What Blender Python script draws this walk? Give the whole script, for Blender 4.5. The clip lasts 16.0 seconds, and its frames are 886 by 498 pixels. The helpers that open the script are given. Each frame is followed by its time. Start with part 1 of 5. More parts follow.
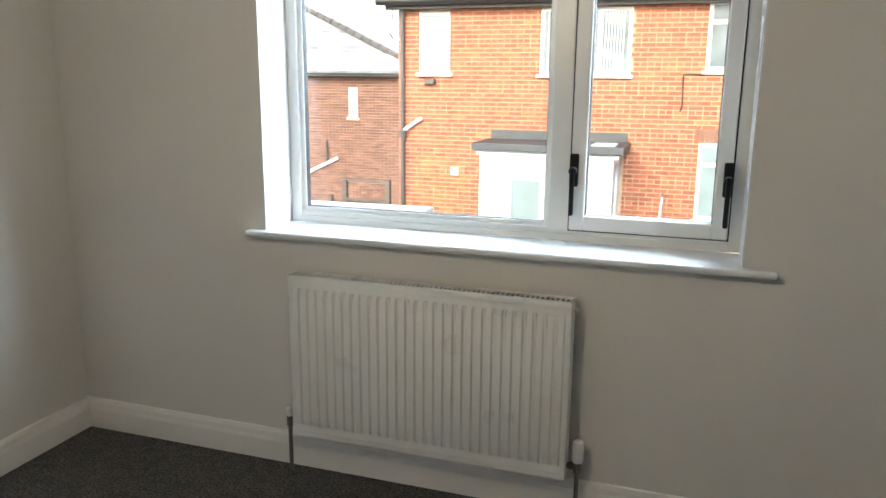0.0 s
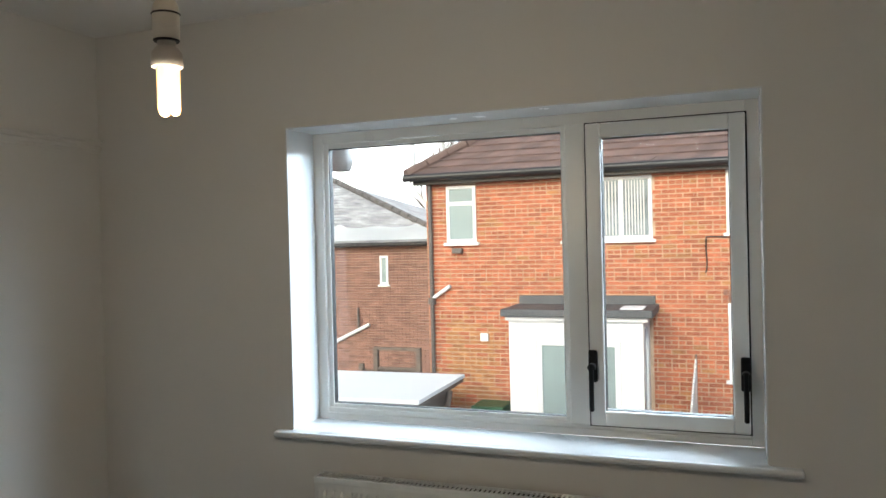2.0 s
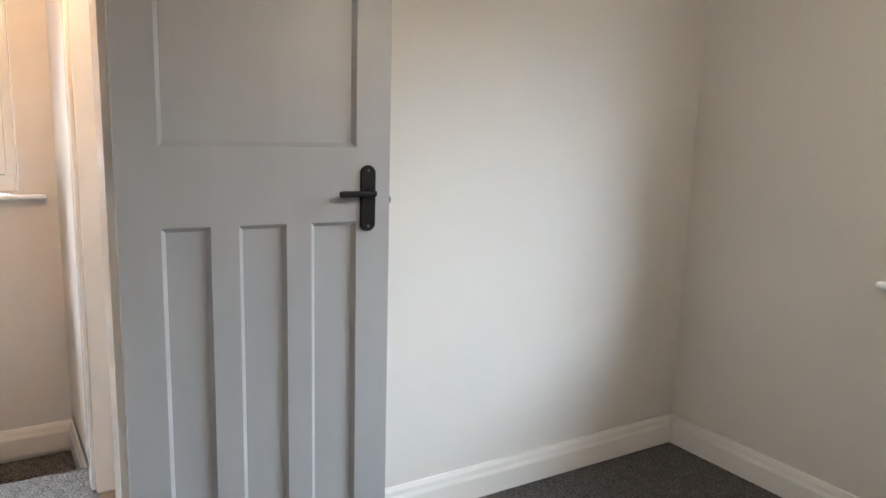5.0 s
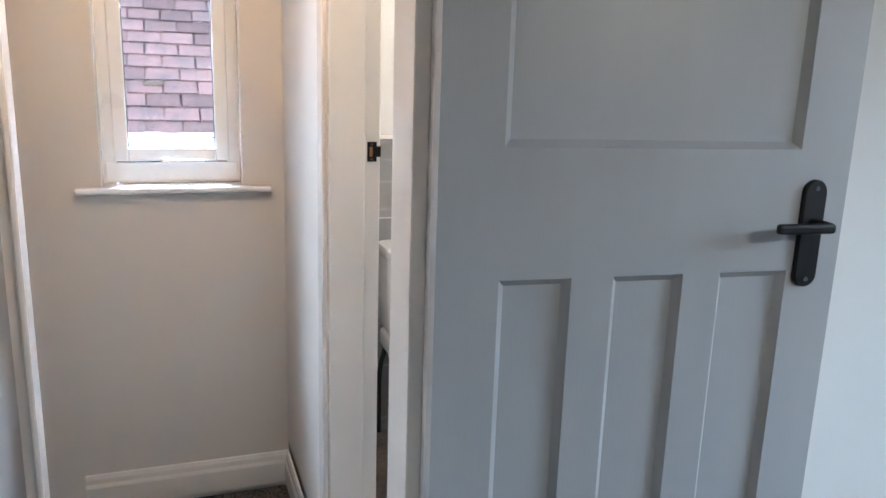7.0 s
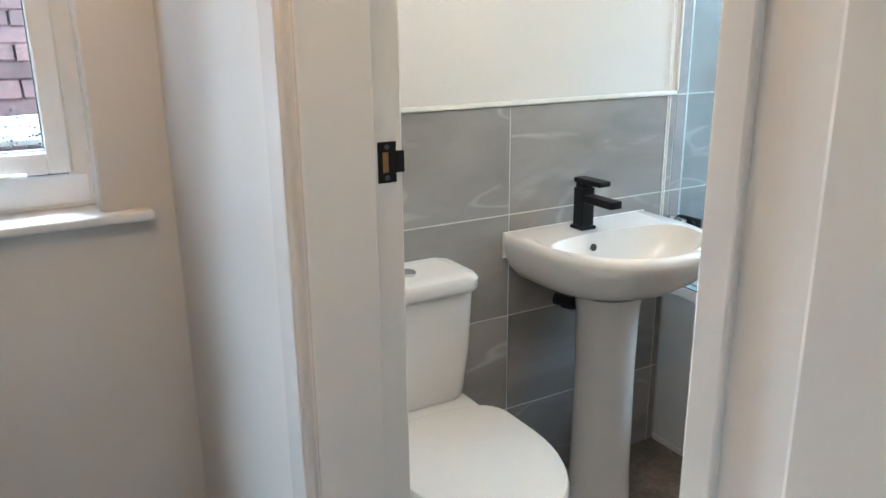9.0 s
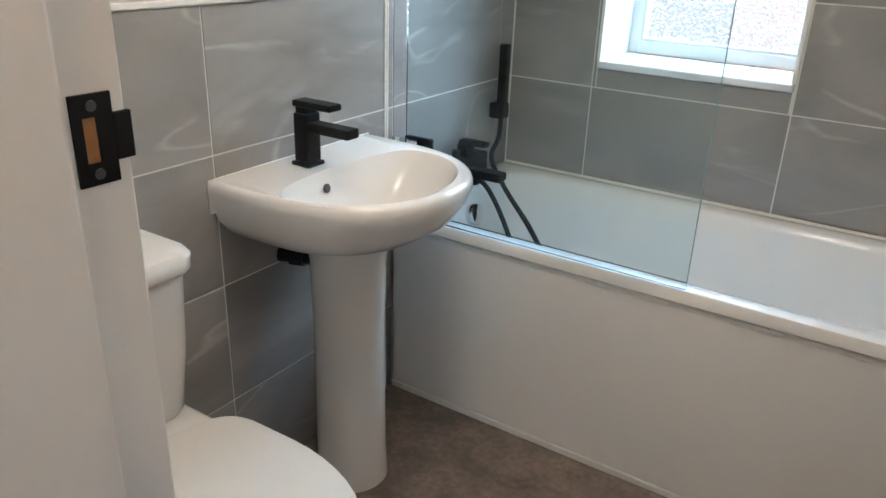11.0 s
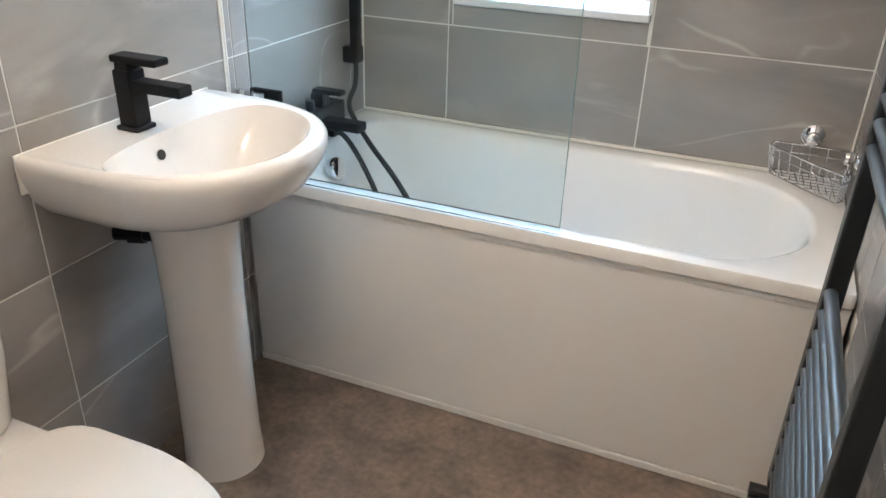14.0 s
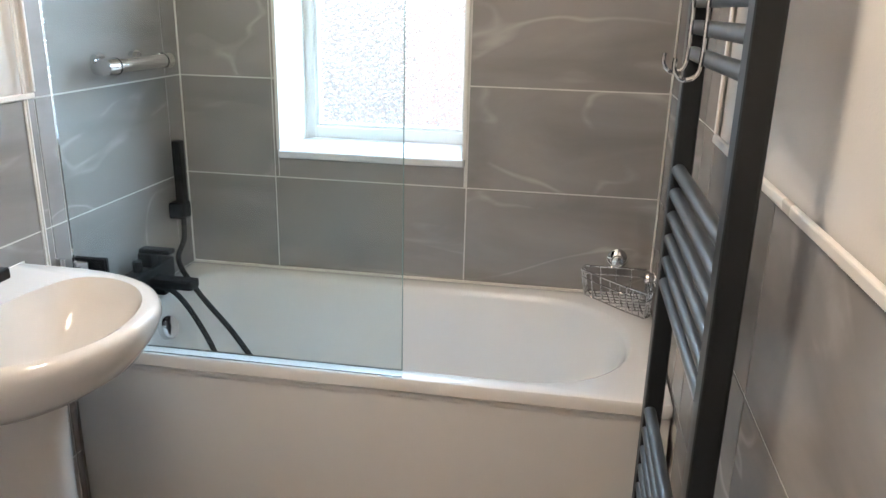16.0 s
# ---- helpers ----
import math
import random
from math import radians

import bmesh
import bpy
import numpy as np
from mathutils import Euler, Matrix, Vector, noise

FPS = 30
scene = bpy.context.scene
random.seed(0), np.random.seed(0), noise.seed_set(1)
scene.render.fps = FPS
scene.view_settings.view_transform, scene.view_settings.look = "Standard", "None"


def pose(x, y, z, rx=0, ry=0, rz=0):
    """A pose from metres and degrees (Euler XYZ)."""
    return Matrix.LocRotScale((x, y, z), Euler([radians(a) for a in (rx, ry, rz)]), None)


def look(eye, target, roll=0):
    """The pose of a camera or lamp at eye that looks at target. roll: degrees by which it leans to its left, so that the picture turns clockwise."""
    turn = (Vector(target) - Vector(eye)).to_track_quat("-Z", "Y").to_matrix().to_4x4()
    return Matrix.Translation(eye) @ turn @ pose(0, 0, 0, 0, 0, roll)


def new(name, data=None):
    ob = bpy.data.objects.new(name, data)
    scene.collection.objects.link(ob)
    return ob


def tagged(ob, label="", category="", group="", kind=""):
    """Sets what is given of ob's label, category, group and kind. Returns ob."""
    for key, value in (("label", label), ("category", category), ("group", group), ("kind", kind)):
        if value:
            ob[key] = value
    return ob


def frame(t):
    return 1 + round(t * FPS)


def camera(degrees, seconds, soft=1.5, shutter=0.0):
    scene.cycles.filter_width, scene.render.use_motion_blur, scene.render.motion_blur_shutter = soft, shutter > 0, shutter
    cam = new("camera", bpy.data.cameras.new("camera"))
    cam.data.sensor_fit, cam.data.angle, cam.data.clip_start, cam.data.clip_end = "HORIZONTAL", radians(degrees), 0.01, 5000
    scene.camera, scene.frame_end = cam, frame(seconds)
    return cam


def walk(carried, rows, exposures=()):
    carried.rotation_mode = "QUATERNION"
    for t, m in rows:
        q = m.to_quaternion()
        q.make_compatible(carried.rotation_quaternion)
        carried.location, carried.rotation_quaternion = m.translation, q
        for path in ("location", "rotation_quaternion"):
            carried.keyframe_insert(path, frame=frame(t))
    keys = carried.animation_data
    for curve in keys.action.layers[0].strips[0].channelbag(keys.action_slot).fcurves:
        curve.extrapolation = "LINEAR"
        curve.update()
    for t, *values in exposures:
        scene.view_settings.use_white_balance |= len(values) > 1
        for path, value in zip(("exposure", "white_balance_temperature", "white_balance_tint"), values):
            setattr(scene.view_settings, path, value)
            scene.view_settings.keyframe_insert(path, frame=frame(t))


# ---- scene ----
cam = camera(60.5, 16.0)
PATH = [
    (0, (2.366, -2.369, 1.445), (1.748, -0.517, 1.01), 0.5),
    (0.5, (2.411, -2.411, 1.489), (1.796, -0.531, 1.192), 0.0),
    (1, (2.418, -2.423, 1.529), (1.778, -0.537, 1.342), -0.4),
    (1.5, (2.42, -2.422, 1.57), (1.749, -0.54, 1.479), -1.0),
    (2, (2.425, -2.427, 1.593), (1.716, -0.557, 1.572), -1.4),
    (2.5, (2.425, -2.442, 1.599), (1.657, -0.595, 1.591), -1.3),
    (3, (2.381, -2.442, 1.551), (1.384, -0.711, 1.453), -1.1),
    (3.5, (2.319, -2.464, 1.534), (1.013, -0.96, 1.352), -0.8),
    (4, (2.278, -2.499, 1.52), (0.779, -1.193, 1.296), 0.4),
    (4.5, (2.226, -2.544, 1.486), (0.628, -1.375, 1.206), 1.2),
    (5, (2.176, -2.576, 1.433), (0.505, -1.537, 1.071), 1.6),
    (5.2, (2.121, -2.585, 1.428), (0.428, -1.597, 1.03), 1.6),
    (7.3, (1.067, -2.657, 1.417), (-0.772, -2.001, 0.982), 1.8),
    (7.8, (0.77, -2.656, 1.388), (-1.032, -1.927, 0.919), 1.5),
    (8.2, (0.538, -2.641, 1.402), (-1.237, -1.867, 0.903), 0.4),
    (10.3, (-0.216, -2.451, 1.352), (-1.446, -1.034, 0.66), 1.1),
    (10.5, (-0.253, -2.44, 1.352), (-1.391, -0.961, 0.634), 1.6),
    (11, (-0.309, -2.398, 1.343), (-1.305, -0.848, 0.564), 2.0),
    (11.5, (-0.336, -2.323, 1.326), (-1.231, -0.736, 0.501), 2.5),
    (12, (-0.346, -2.293, 1.328), (-1.163, -0.685, 0.464), 2.8),
    (12.5, (-0.357, -2.287, 1.322), (-1.125, -0.665, 0.439), 3.0),
    (13, (-0.351, -2.278, 1.325), (-1.104, -0.656, 0.429), 3.0),
    (13.5, (-0.361, -2.278, 1.325), (-1.092, -0.652, 0.418), 2.8),
    (14, (-0.354, -2.278, 1.325), (-1.026, -0.626, 0.42), 1.8),
    (14.5, (-0.362, -2.282, 1.328), (-0.889, -0.568, 0.443), 1.3),
    (15, (-0.351, -2.289, 1.342), (-0.758, -0.511, 0.52), 1.0),
    (15.5, (-0.357, -2.296, 1.377), (-0.686, -0.455, 0.668), 1.3),
    (16, (-0.354, -2.304, 1.408), (-0.659, -0.423, 0.8), 1.4),
]
EXPOSURES = [(0, 1.7, 5950, 3), (0.5, 1.2, 5950, 3), (1.5, 0.95, 5950, 3), (2.5, 0.95, 5950, 4), (3.5, 1.1, 6000, 5), (4.2, 1.4, 6100, 6), (5.0, 2.0, 6200, 8), (5.2, 2.0, 5900, 4),
             (7.3, 1.65, 5250, 4), (8.2, 1.55, 5150, -2), (10.3, 1.05, 5350, 1), (12.5, 1.5, 5550, 5), (14.9, 1.6, 5650, 6), (16, 1.22, 5750, 7)]
walk(cam, [(t, look(eye, target, roll)) for t, eye, target, roll in PATH], EXPOSURES)

# ---- world and lights ----
world = bpy.data.worlds.new("sky")
scene.world = world
world.use_nodes = True
sky = world.node_tree.nodes.new("ShaderNodeTexSky")
sky.sky_type, sky.sun_disc = "NISHITA", False
sky.sun_elevation, sky.sun_rotation = radians(24), radians(200)
sky.air_density, sky.dust_density, sky.ozone_density = 1.0, 5.0, 1.0
world.node_tree.links.new(sky.outputs[0], world.node_tree.nodes["Background"].inputs[0])
world.node_tree.nodes["Background"].inputs[1].default_value = 0.12


def lamp(name, kind, m, power, colour, size=0.1, size_y=None, angle=10):
    data = bpy.data.lights.new(name, kind)
    data.energy, data.color = power, colour
    if kind == "AREA":
        data.shape, data.size, data.size_y = "RECTANGLE", size, size_y or size
    elif kind == "SUN":
        data.angle = radians(angle)
    else:
        data.shadow_soft_size = size
    ob = new(name, data)
    ob.matrix_world = m
    return ob


lamp("sun", "SUN", look((4, -20, 12), (0, 6, 0)), 1.2, (1.0, 0.95, 0.88), angle=12)
# the sky's light in the three window openings
lamp("bedroom_daylight", "AREA", look((3.9, 1.9, 2.95), (1.1, -1.1, 0.95)), 430, (0.80, 0.90, 1.0), 7.0, 1.5)
lamp("bathroom_daylight", "AREA", look((-0.75, 1.05, 2.45), (-0.95, -0.9, 0.75)), 48, (0.62, 0.82, 1.0), 2.2, 0.6)
lamp("bathroom_window_glow", "AREA", look((-0.95, 0.60, 1.45), (-0.95, -1, 1.45)), 1.8, (0.80, 0.91, 1.0), 1.5, 1.4)
lamp("landing_daylight", "AREA", look((-2.25, -2.64, 2.35), (-1.0, -2.6, 0.9)), 125, (0.86, 0.92, 1.0), 0.5, 0.7)
lamp("bedroom_bulb_light", "POINT", pose(1.603, -1.46, 1.76), 6.5, (1.0, 0.80, 0.58), 0.05)
lamp("landing_bulb_light", "POINT", pose(-0.50, -2.66, 2.22), 6.5, (1.0, 0.60, 0.32), 0.06)
# unseen warm lamp added to brighten the bathroom; it has no fitting
lamp("bathroom_warm_fill", "POINT", pose(-0.80, -1.45, 2.10), 12.5, (1.0, 0.79, 0.60), 0.16)


# ---- materials ----
def material(name, colour, rough=0.5, metal=0.0, vary=0.06, scale=6.0, grain=0.0, grain_scale=300.0, bump=0.0, bump_scale=120.0, alt=None, coat=0.0, island=0.0, stretch=(1, 1, 1), rvary=0.08):
    """A surface with cloudy variation, fine grain and relief, all in metres."""
    m = bpy.data.materials.new(name)
    m.use_nodes = True
    nt = m.node_tree
    n, ln = nt.nodes, nt.links
    b = n["Principled BSDF"]
    tc = n.new("ShaderNodeNewGeometry")
    mp = n.new("ShaderNodeMapping")
    mp.inputs["Scale"].default_value = stretch
    ln.new(tc.outputs["Position"], mp.inputs[0])
    big = n.new("ShaderNodeTexNoise")
    big.inputs["Scale"].default_value, big.inputs["Detail"].default_value = scale, 5
    ln.new(mp.outputs[0], big.inputs["Vector"])
    mix = n.new("ShaderNodeMix")
    mix.data_type = "RGBA"
    lo = alt or [max(0, v * (1 - 2 * vary)) for v in colour]
    mix.inputs["A"].default_value = (*lo, 1)
    mix.inputs["B"].default_value = (*colour, 1)
    ramp = n.new("ShaderNodeMapRange")
    ramp.inputs["From Min"].default_value, ramp.inputs["From Max"].default_value = 0.32, 0.62
    ln.new(big.outputs["Fac"], ramp.inputs["Value"])
    ln.new(ramp.outputs[0], mix.inputs["Factor"])
    col = mix.outputs["Result"]
    if grain:
        g = n.new("ShaderNodeTexNoise")
        g.inputs["Scale"].default_value, g.inputs["Detail"].default_value = grain_scale, 3
        ln.new(mp.outputs[0], g.inputs["Vector"])
        gm = n.new("ShaderNodeMapRange")
        gm.inputs["From Min"].default_value, gm.inputs["From Max"].default_value = 0.3, 0.7
        gm.inputs["To Min"].default_value, gm.inputs["To Max"].default_value = 1 - grain, 1 + grain
        ln.new(g.outputs["Fac"], gm.inputs["Value"])
        hs = n.new("ShaderNodeHueSaturation")
        ln.new(gm.outputs[0], hs.inputs["Value"])
        ln.new(col, hs.inputs["Color"])
        col = hs.outputs["Color"]
    if island:
        oi = n.new("ShaderNodeObjectInfo")
        gi = n.new("ShaderNodeNewGeometry")
        ad = n.new("ShaderNodeMath")
        ad.operation = "ADD"
        ln.new(oi.outputs["Random"], ad.inputs[0])
        ln.new(gi.outputs["Random Per Island"], ad.inputs[1])
        fr = n.new("ShaderNodeMath")
        fr.operation = "FRACT"
        ln.new(ad.outputs[0], fr.inputs[0])
        im = n.new("ShaderNodeMapRange")
        im.inputs["To Min"].default_value, im.inputs["To Max"].default_value = 1 - island, 1 + island
        ln.new(fr.outputs[0], im.inputs["Value"])
        h2 = n.new("ShaderNodeHueSaturation")
        ln.new(im.outputs[0], h2.inputs["Value"])
        ln.new(col, h2.inputs["Color"])
        col = h2.outputs["Color"]
    ln.new(col, b.inputs["Base Color"])
    rr = n.new("ShaderNodeMapRange")
    rr.inputs["To Min"].default_value, rr.inputs["To Max"].default_value = max(0.02, rough - rvary), min(1, rough + rvary)
    ln.new(big.outputs["Fac"], rr.inputs["Value"])
    ln.new(rr.outputs[0], b.inputs["Roughness"])
    b.inputs["Metallic"].default_value = metal
    b.inputs["Coat Weight"].default_value = coat
    b.inputs["Coat Roughness"].default_value = 0.06
    if bump:
        bn = n.new("ShaderNodeTexNoise")
        bn.inputs["Scale"].default_value, bn.inputs["Detail"].default_value = bump_scale, 4
        ln.new(mp.outputs[0], bn.inputs["Vector"])
        bp = n.new("ShaderNodeBump")
        bp.inputs["Strength"].default_value, bp.inputs["Distance"].default_value = bump, 0.004
        ln.new(bn.outputs["Fac"], bp.inputs["Height"])
        ln.new(bp.outputs[0], b.inputs["Normal"])
    return m


def stone_tile_material(name, base, dark, vein):
    """Polished grey stone-look porcelain: soft clouds and thin pale veins, different on each tile."""
    m = bpy.data.materials.new(name)
    m.use_nodes = True
    nt = m.node_tree
    n, ln = nt.nodes, nt.links
    b = n["Principled BSDF"]
    g = n.new("ShaderNodeNewGeometry")
    oi = n.new("ShaderNodeObjectInfo")
    cb = n.new("ShaderNodeVectorMath")
    cb.operation = "MULTIPLY_ADD"
    cb.inputs[1].default_value = (1, 1, 1)
    sc = n.new("ShaderNodeVectorMath")
    sc.operation = "SCALE"
    sc.inputs[0].default_value = (7.3, 3.1, 11.7)
    ln.new(oi.outputs["Random"], sc.inputs["Scale"])
    ln.new(g.outputs["Position"], cb.inputs[0])
    ln.new(sc.outputs[0], cb.inputs[2])
    rot = n.new("ShaderNodeMapping")
    rot.inputs["Rotation"].default_value = (0.5, 0.35, 0.4)
    rot.inputs["Scale"].default_value = (0.8, 0.8, 2.2)
    ln.new(cb.outputs[0], rot.inputs[0])
    cl = n.new("ShaderNodeTexNoise")
    cl.inputs["Scale"].default_value, cl.inputs["Detail"].default_value, cl.inputs["Distortion"].default_value = 2.6, 6, 0.6
    ln.new(rot.outputs[0], cl.inputs["Vector"])
    ve = n.new("ShaderNodeTexNoise")
    ve.inputs["Scale"].default_value, ve.inputs["Detail"].default_value, ve.inputs["Distortion"].default_value = 1.15, 2.5, 1.1
    ln.new(rot.outputs[0], ve.inputs["Vector"])
    sub = n.new("ShaderNodeMath")
    sub.operation = "SUBTRACT"
    sub.inputs[1].default_value = 0.5
    ln.new(ve.outputs["Fac"], sub.inputs[0])
    ab = n.new("ShaderNodeMath")
    ab.operation = "ABSOLUTE"
    ln.new(sub.outputs[0], ab.inputs[0])
    vm = n.new("ShaderNodeMapRange")
    vm.inputs["From Min"].default_value, vm.inputs["From Max"].default_value = 0.0, 0.016
    vm.inputs["To Min"].default_value, vm.inputs["To Max"].default_value = 0.55, 0.0
    ln.new(ab.outputs[0], vm.inputs["Value"])
    fade = n.new("ShaderNodeMath")
    fade.operation = "MULTIPLY"
    ln.new(vm.outputs[0], fade.inputs[0])
    fm = n.new("ShaderNodeMapRange")
    fm.inputs["From Min"].default_value, fm.inputs["From Max"].default_value = 0.42, 0.6
    ln.new(cl.outputs["Fac"], fm.inputs["Value"])
    ln.new(fm.outputs[0], fade.inputs[1])
    m1 = n.new("ShaderNodeMix")
    m1.data_type = "RGBA"
    m1.inputs["A"].default_value, m1.inputs["B"].default_value = (*dark, 1), (*base, 1)
    cm = n.new("ShaderNodeMapRange")
    cm.inputs["From Min"].default_value, cm.inputs["From Max"].default_value = 0.3, 0.65
    ln.new(cl.outputs["Fac"], cm.inputs["Value"])
    ln.new(cm.outputs[0], m1.inputs["Factor"])
    m2 = n.new("ShaderNodeMix")
    m2.data_type = "RGBA"
    m2.inputs["B"].default_value = (*vein, 1)
    ln.new(m1.outputs["Result"], m2.inputs["A"])
    ln.new(fade.outputs[0], m2.inputs["Factor"])
    ln.new(m2.outputs["Result"], b.inputs["Base Color"])
    rr = n.new("ShaderNodeMapRange")
    rr.inputs["To Min"].default_value, rr.inputs["To Max"].default_value = 0.16, 0.30
    ln.new(cl.outputs["Fac"], rr.inputs["Value"])
    ln.new(rr.outputs[0], b.inputs["Roughness"])
    return m


def glass_material(name, rough=0.0, colour=(1, 1, 1), bump=0.0, bump_scale=60.0, ior=1.45):
    """Clear pane: see-through with a thin mirror sheen; a frosted one scatters."""
    m = bpy.data.materials.new(name)
    m.use_nodes = True
    nt = m.node_tree
    n, ln = nt.nodes, nt.links
    n.remove(n["Principled BSDF"])
    out = n["Material Output"]
    if bump:
        b = n.new("ShaderNodeBsdfGlass")
        b.inputs["Roughness"].default_value, b.inputs["IOR"].default_value = rough, 1.3
        b.inputs["Color"].default_value = (*colour, 1)
        no = n.new("ShaderNodeTexVoronoi")
        no.inputs["Scale"].default_value = bump_scale
        ge = n.new("ShaderNodeNewGeometry")
        ln.new(ge.outputs["Position"], no.inputs["Vector"])
        bp = n.new("ShaderNodeBump")
        bp.inputs["Strength"].default_value, bp.inputs["Distance"].default_value = bump, 0.006
        ln.new(no.outputs["Distance"], bp.inputs["Height"])
        ln.new(bp.outputs[0], b.inputs["Normal"])
        ln.new(b.outputs[0], out.inputs[0])
        return m
    tr = n.new("ShaderNodeBsdfTransparent")
    tr.inputs[0].default_value = (*colour, 1)
    gl = n.new("ShaderNodeBsdfGlossy")
    gl.inputs["Roughness"].default_value = 0.02
    fr = n.new("ShaderNodeFresnel")
    fr.inputs["IOR"].default_value = ior
    mx = n.new("ShaderNodeMixShader")
    ln.new(fr.outputs[0], mx.inputs[0])
    ln.new(tr.outputs[0], mx.inputs[1])
    ln.new(gl.outputs[0], mx.inputs[2])
    ln.new(mx.outputs[0], out.inputs[0])
    return m


def glow_material(name, colour, strength):
    m = bpy.data.materials.new(name)
    m.use_nodes = True
    b = m.node_tree.nodes["Principled BSDF"]
    b.inputs["Base Color"].default_value = (*colour, 1)
    b.inputs["Emission Color"].default_value = (*colour, 1)
    b.inputs["Emission Strength"].default_value = strength
    return m


PAINT = material("wall_paint", (0.65, 0.625, 0.59), 0.75, vary=0.015, scale=1.6, bump=0.10, bump_scale=220)
CEIL = material("ceiling_paint", (0.74, 0.72, 0.69), 0.8, vary=0.015, scale=2, bump=0.08, bump_scale=200)
GLOSS = material("white_gloss_paint", (0.76, 0.74, 0.71), 0.22, vary=0.02, scale=4, bump=0.05, bump_scale=60)
DOORP = material("door_paint", (0.33, 0.335, 0.345), 0.42, vary=0.02, scale=4, bump=0.06, bump_scale=90, stretch=(3, 3, 0.6))
UPVC = material("white_window_plastic", (0.78, 0.78, 0.76), 0.3, vary=0.015, scale=5)
SILLM = material("window_board_paint", (0.71, 0.72, 0.73), 0.25, vary=0.02, scale=5)
ENAMEL = material("radiator_enamel", (0.72, 0.72, 0.70), 0.3, vary=0.02, scale=6)
CARPET = material("grey_carpet", (0.095, 0.090, 0.086), 0.95, vary=0.2, scale=22, grain=0.95, grain_scale=110, bump=1.0, bump_scale=380)
VINYL = material("stone_effect_vinyl", (0.22, 0.175, 0.142), 0.42, alt=(0.115, 0.092, 0.076), scale=9, grain=0.22, grain_scale=55, bump=0.05, bump_scale=60)
TILE = stone_tile_material("grey_stone_tile", (0.335, 0.315, 0.298), (0.235, 0.224, 0.214), (0.56, 0.53, 0.50))
GROUT = material("pale_grout", (0.66, 0.64, 0.60), 0.8, vary=0.05, scale=20)
TRIMP = material("white_tile_trim", (0.78, 0.75, 0.70), 0.3, vary=0.02)
CERAM = material("white_vitreous_china", (0.74, 0.705, 0.67), 0.09, vary=0.012, scale=3, coat=0.5, rvary=0.02)
ACRYL = material("white_bath_acrylic", (0.80, 0.79, 0.77), 0.13, vary=0.012, scale=3, coat=0.3, rvary=0.03)
PANEL = material("bath_panel_plastic", (0.76, 0.755, 0.74), 0.24, vary=0.015, scale=2.5, rvary=0.05)
BLACK = material("matt_black_metal", (0.005, 0.005, 0.006), 0.45, vary=0.1, scale=30)
BLACK.node_tree.nodes["Principled BSDF"].inputs["Specular IOR Level"].default_value = 0.25
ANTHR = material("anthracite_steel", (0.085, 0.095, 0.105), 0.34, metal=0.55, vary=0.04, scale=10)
# same anthracite made darker: the shade on the posts is put into the colour
ANTHR_SHADED = material("anthracite_shaded", (0.016, 0.018, 0.02), 0.4, metal=0.2, vary=0.05, scale=10)
CHROME = material("chrome", (0.75, 0.75, 0.76), 0.08, metal=1.0, vary=0.02, rvary=0.03)
BRASS = material("bare_wood_in_latch", (0.35, 0.17, 0.06), 0.6, vary=0.2, scale=40)
COPPER = material("dull_grey_pipe", (0.20, 0.18, 0.165), 0.4, metal=0.7, vary=0.1)
SLOT = material("dark_gap", (0.05, 0.045, 0.04), 0.8, vary=0.1)
RUBBER = material("black_rubber", (0.015, 0.015, 0.016), 0.6, vary=0.1)
LAMPW = material("cream_lamp_plastic", (0.46, 0.42, 0.36), 0.4, vary=0.03)
FLAME = glow_material("lit_lamp_glass", (1.0, 0.56, 0.17), 2.2)
GLASS = glass_material("window_glass", colour=(0.97, 0.98, 0.98))
SCREEN = glass_material("shower_screen_glass", colour=(0.93, 0.97, 0.975), ior=1.3)
EDGEG = material("green_glass_edge", (0.30, 0.42, 0.40), 0.1, vary=0.05)
FROST = glass_material("frosted_glass", 0.10, (0.93, 0.96, 0.97), bump=1.0, bump_scale=95)
BRICK = material("orange_red_brick", (0.44, 0.15, 0.075), 0.9, alt=(0.34, 0.105, 0.055), scale=9, grain=0.3, grain_scale=70, bump=0.5, bump_scale=70, island=0.24)
BRICKY = material("yellowed_brick", (0.44, 0.22, 0.09), 0.9, alt=(0.32, 0.13, 0.055), scale=9, grain=0.3, grain_scale=70, bump=0.5, bump_scale=70, island=0.2)
MORTAR = material("sandy_mortar", (0.60, 0.46, 0.33), 0.95, vary=0.15, scale=6)
BRICKD = material("dull_brown_brick", (0.27, 0.15, 0.115), 0.9, alt=(0.19, 0.105, 0.08), scale=4, grain=0.3, grain_scale=40, bump=0.4, bump_scale=60, island=0.25)
ROOFT = material("brown_roof_tile", (0.19, 0.125, 0.11), 0.75, alt=(0.12, 0.085, 0.078), scale=5, grain=0.25, grain_scale=50, island=0.2)
ROOFG = material("snow_dusted_slate", (0.30, 0.30, 0.32), 0.75, alt=(0.46, 0.47, 0.49), scale=2.2, grain=0.2, grain_scale=60, island=0.22)
ROOFN = material("purple_red_roof_tile", (0.23, 0.145, 0.145), 0.65, alt=(0.15, 0.11, 0.115), scale=7, grain=0.3, grain_scale=60, bump=0.4, bump_scale=60, island=0.28)
RIDGE = material("brown_ridge_tile", (0.20, 0.135, 0.115), 0.85, vary=0.2, scale=9)
SNOW = material("settled_snow", (0.86, 0.88, 0.90), 0.9, vary=0.03, scale=3, bump=0.3, bump_scale=20)
GUTTER = material("black_gutter_plastic", (0.02, 0.02, 0.022), 0.4, vary=0.15)
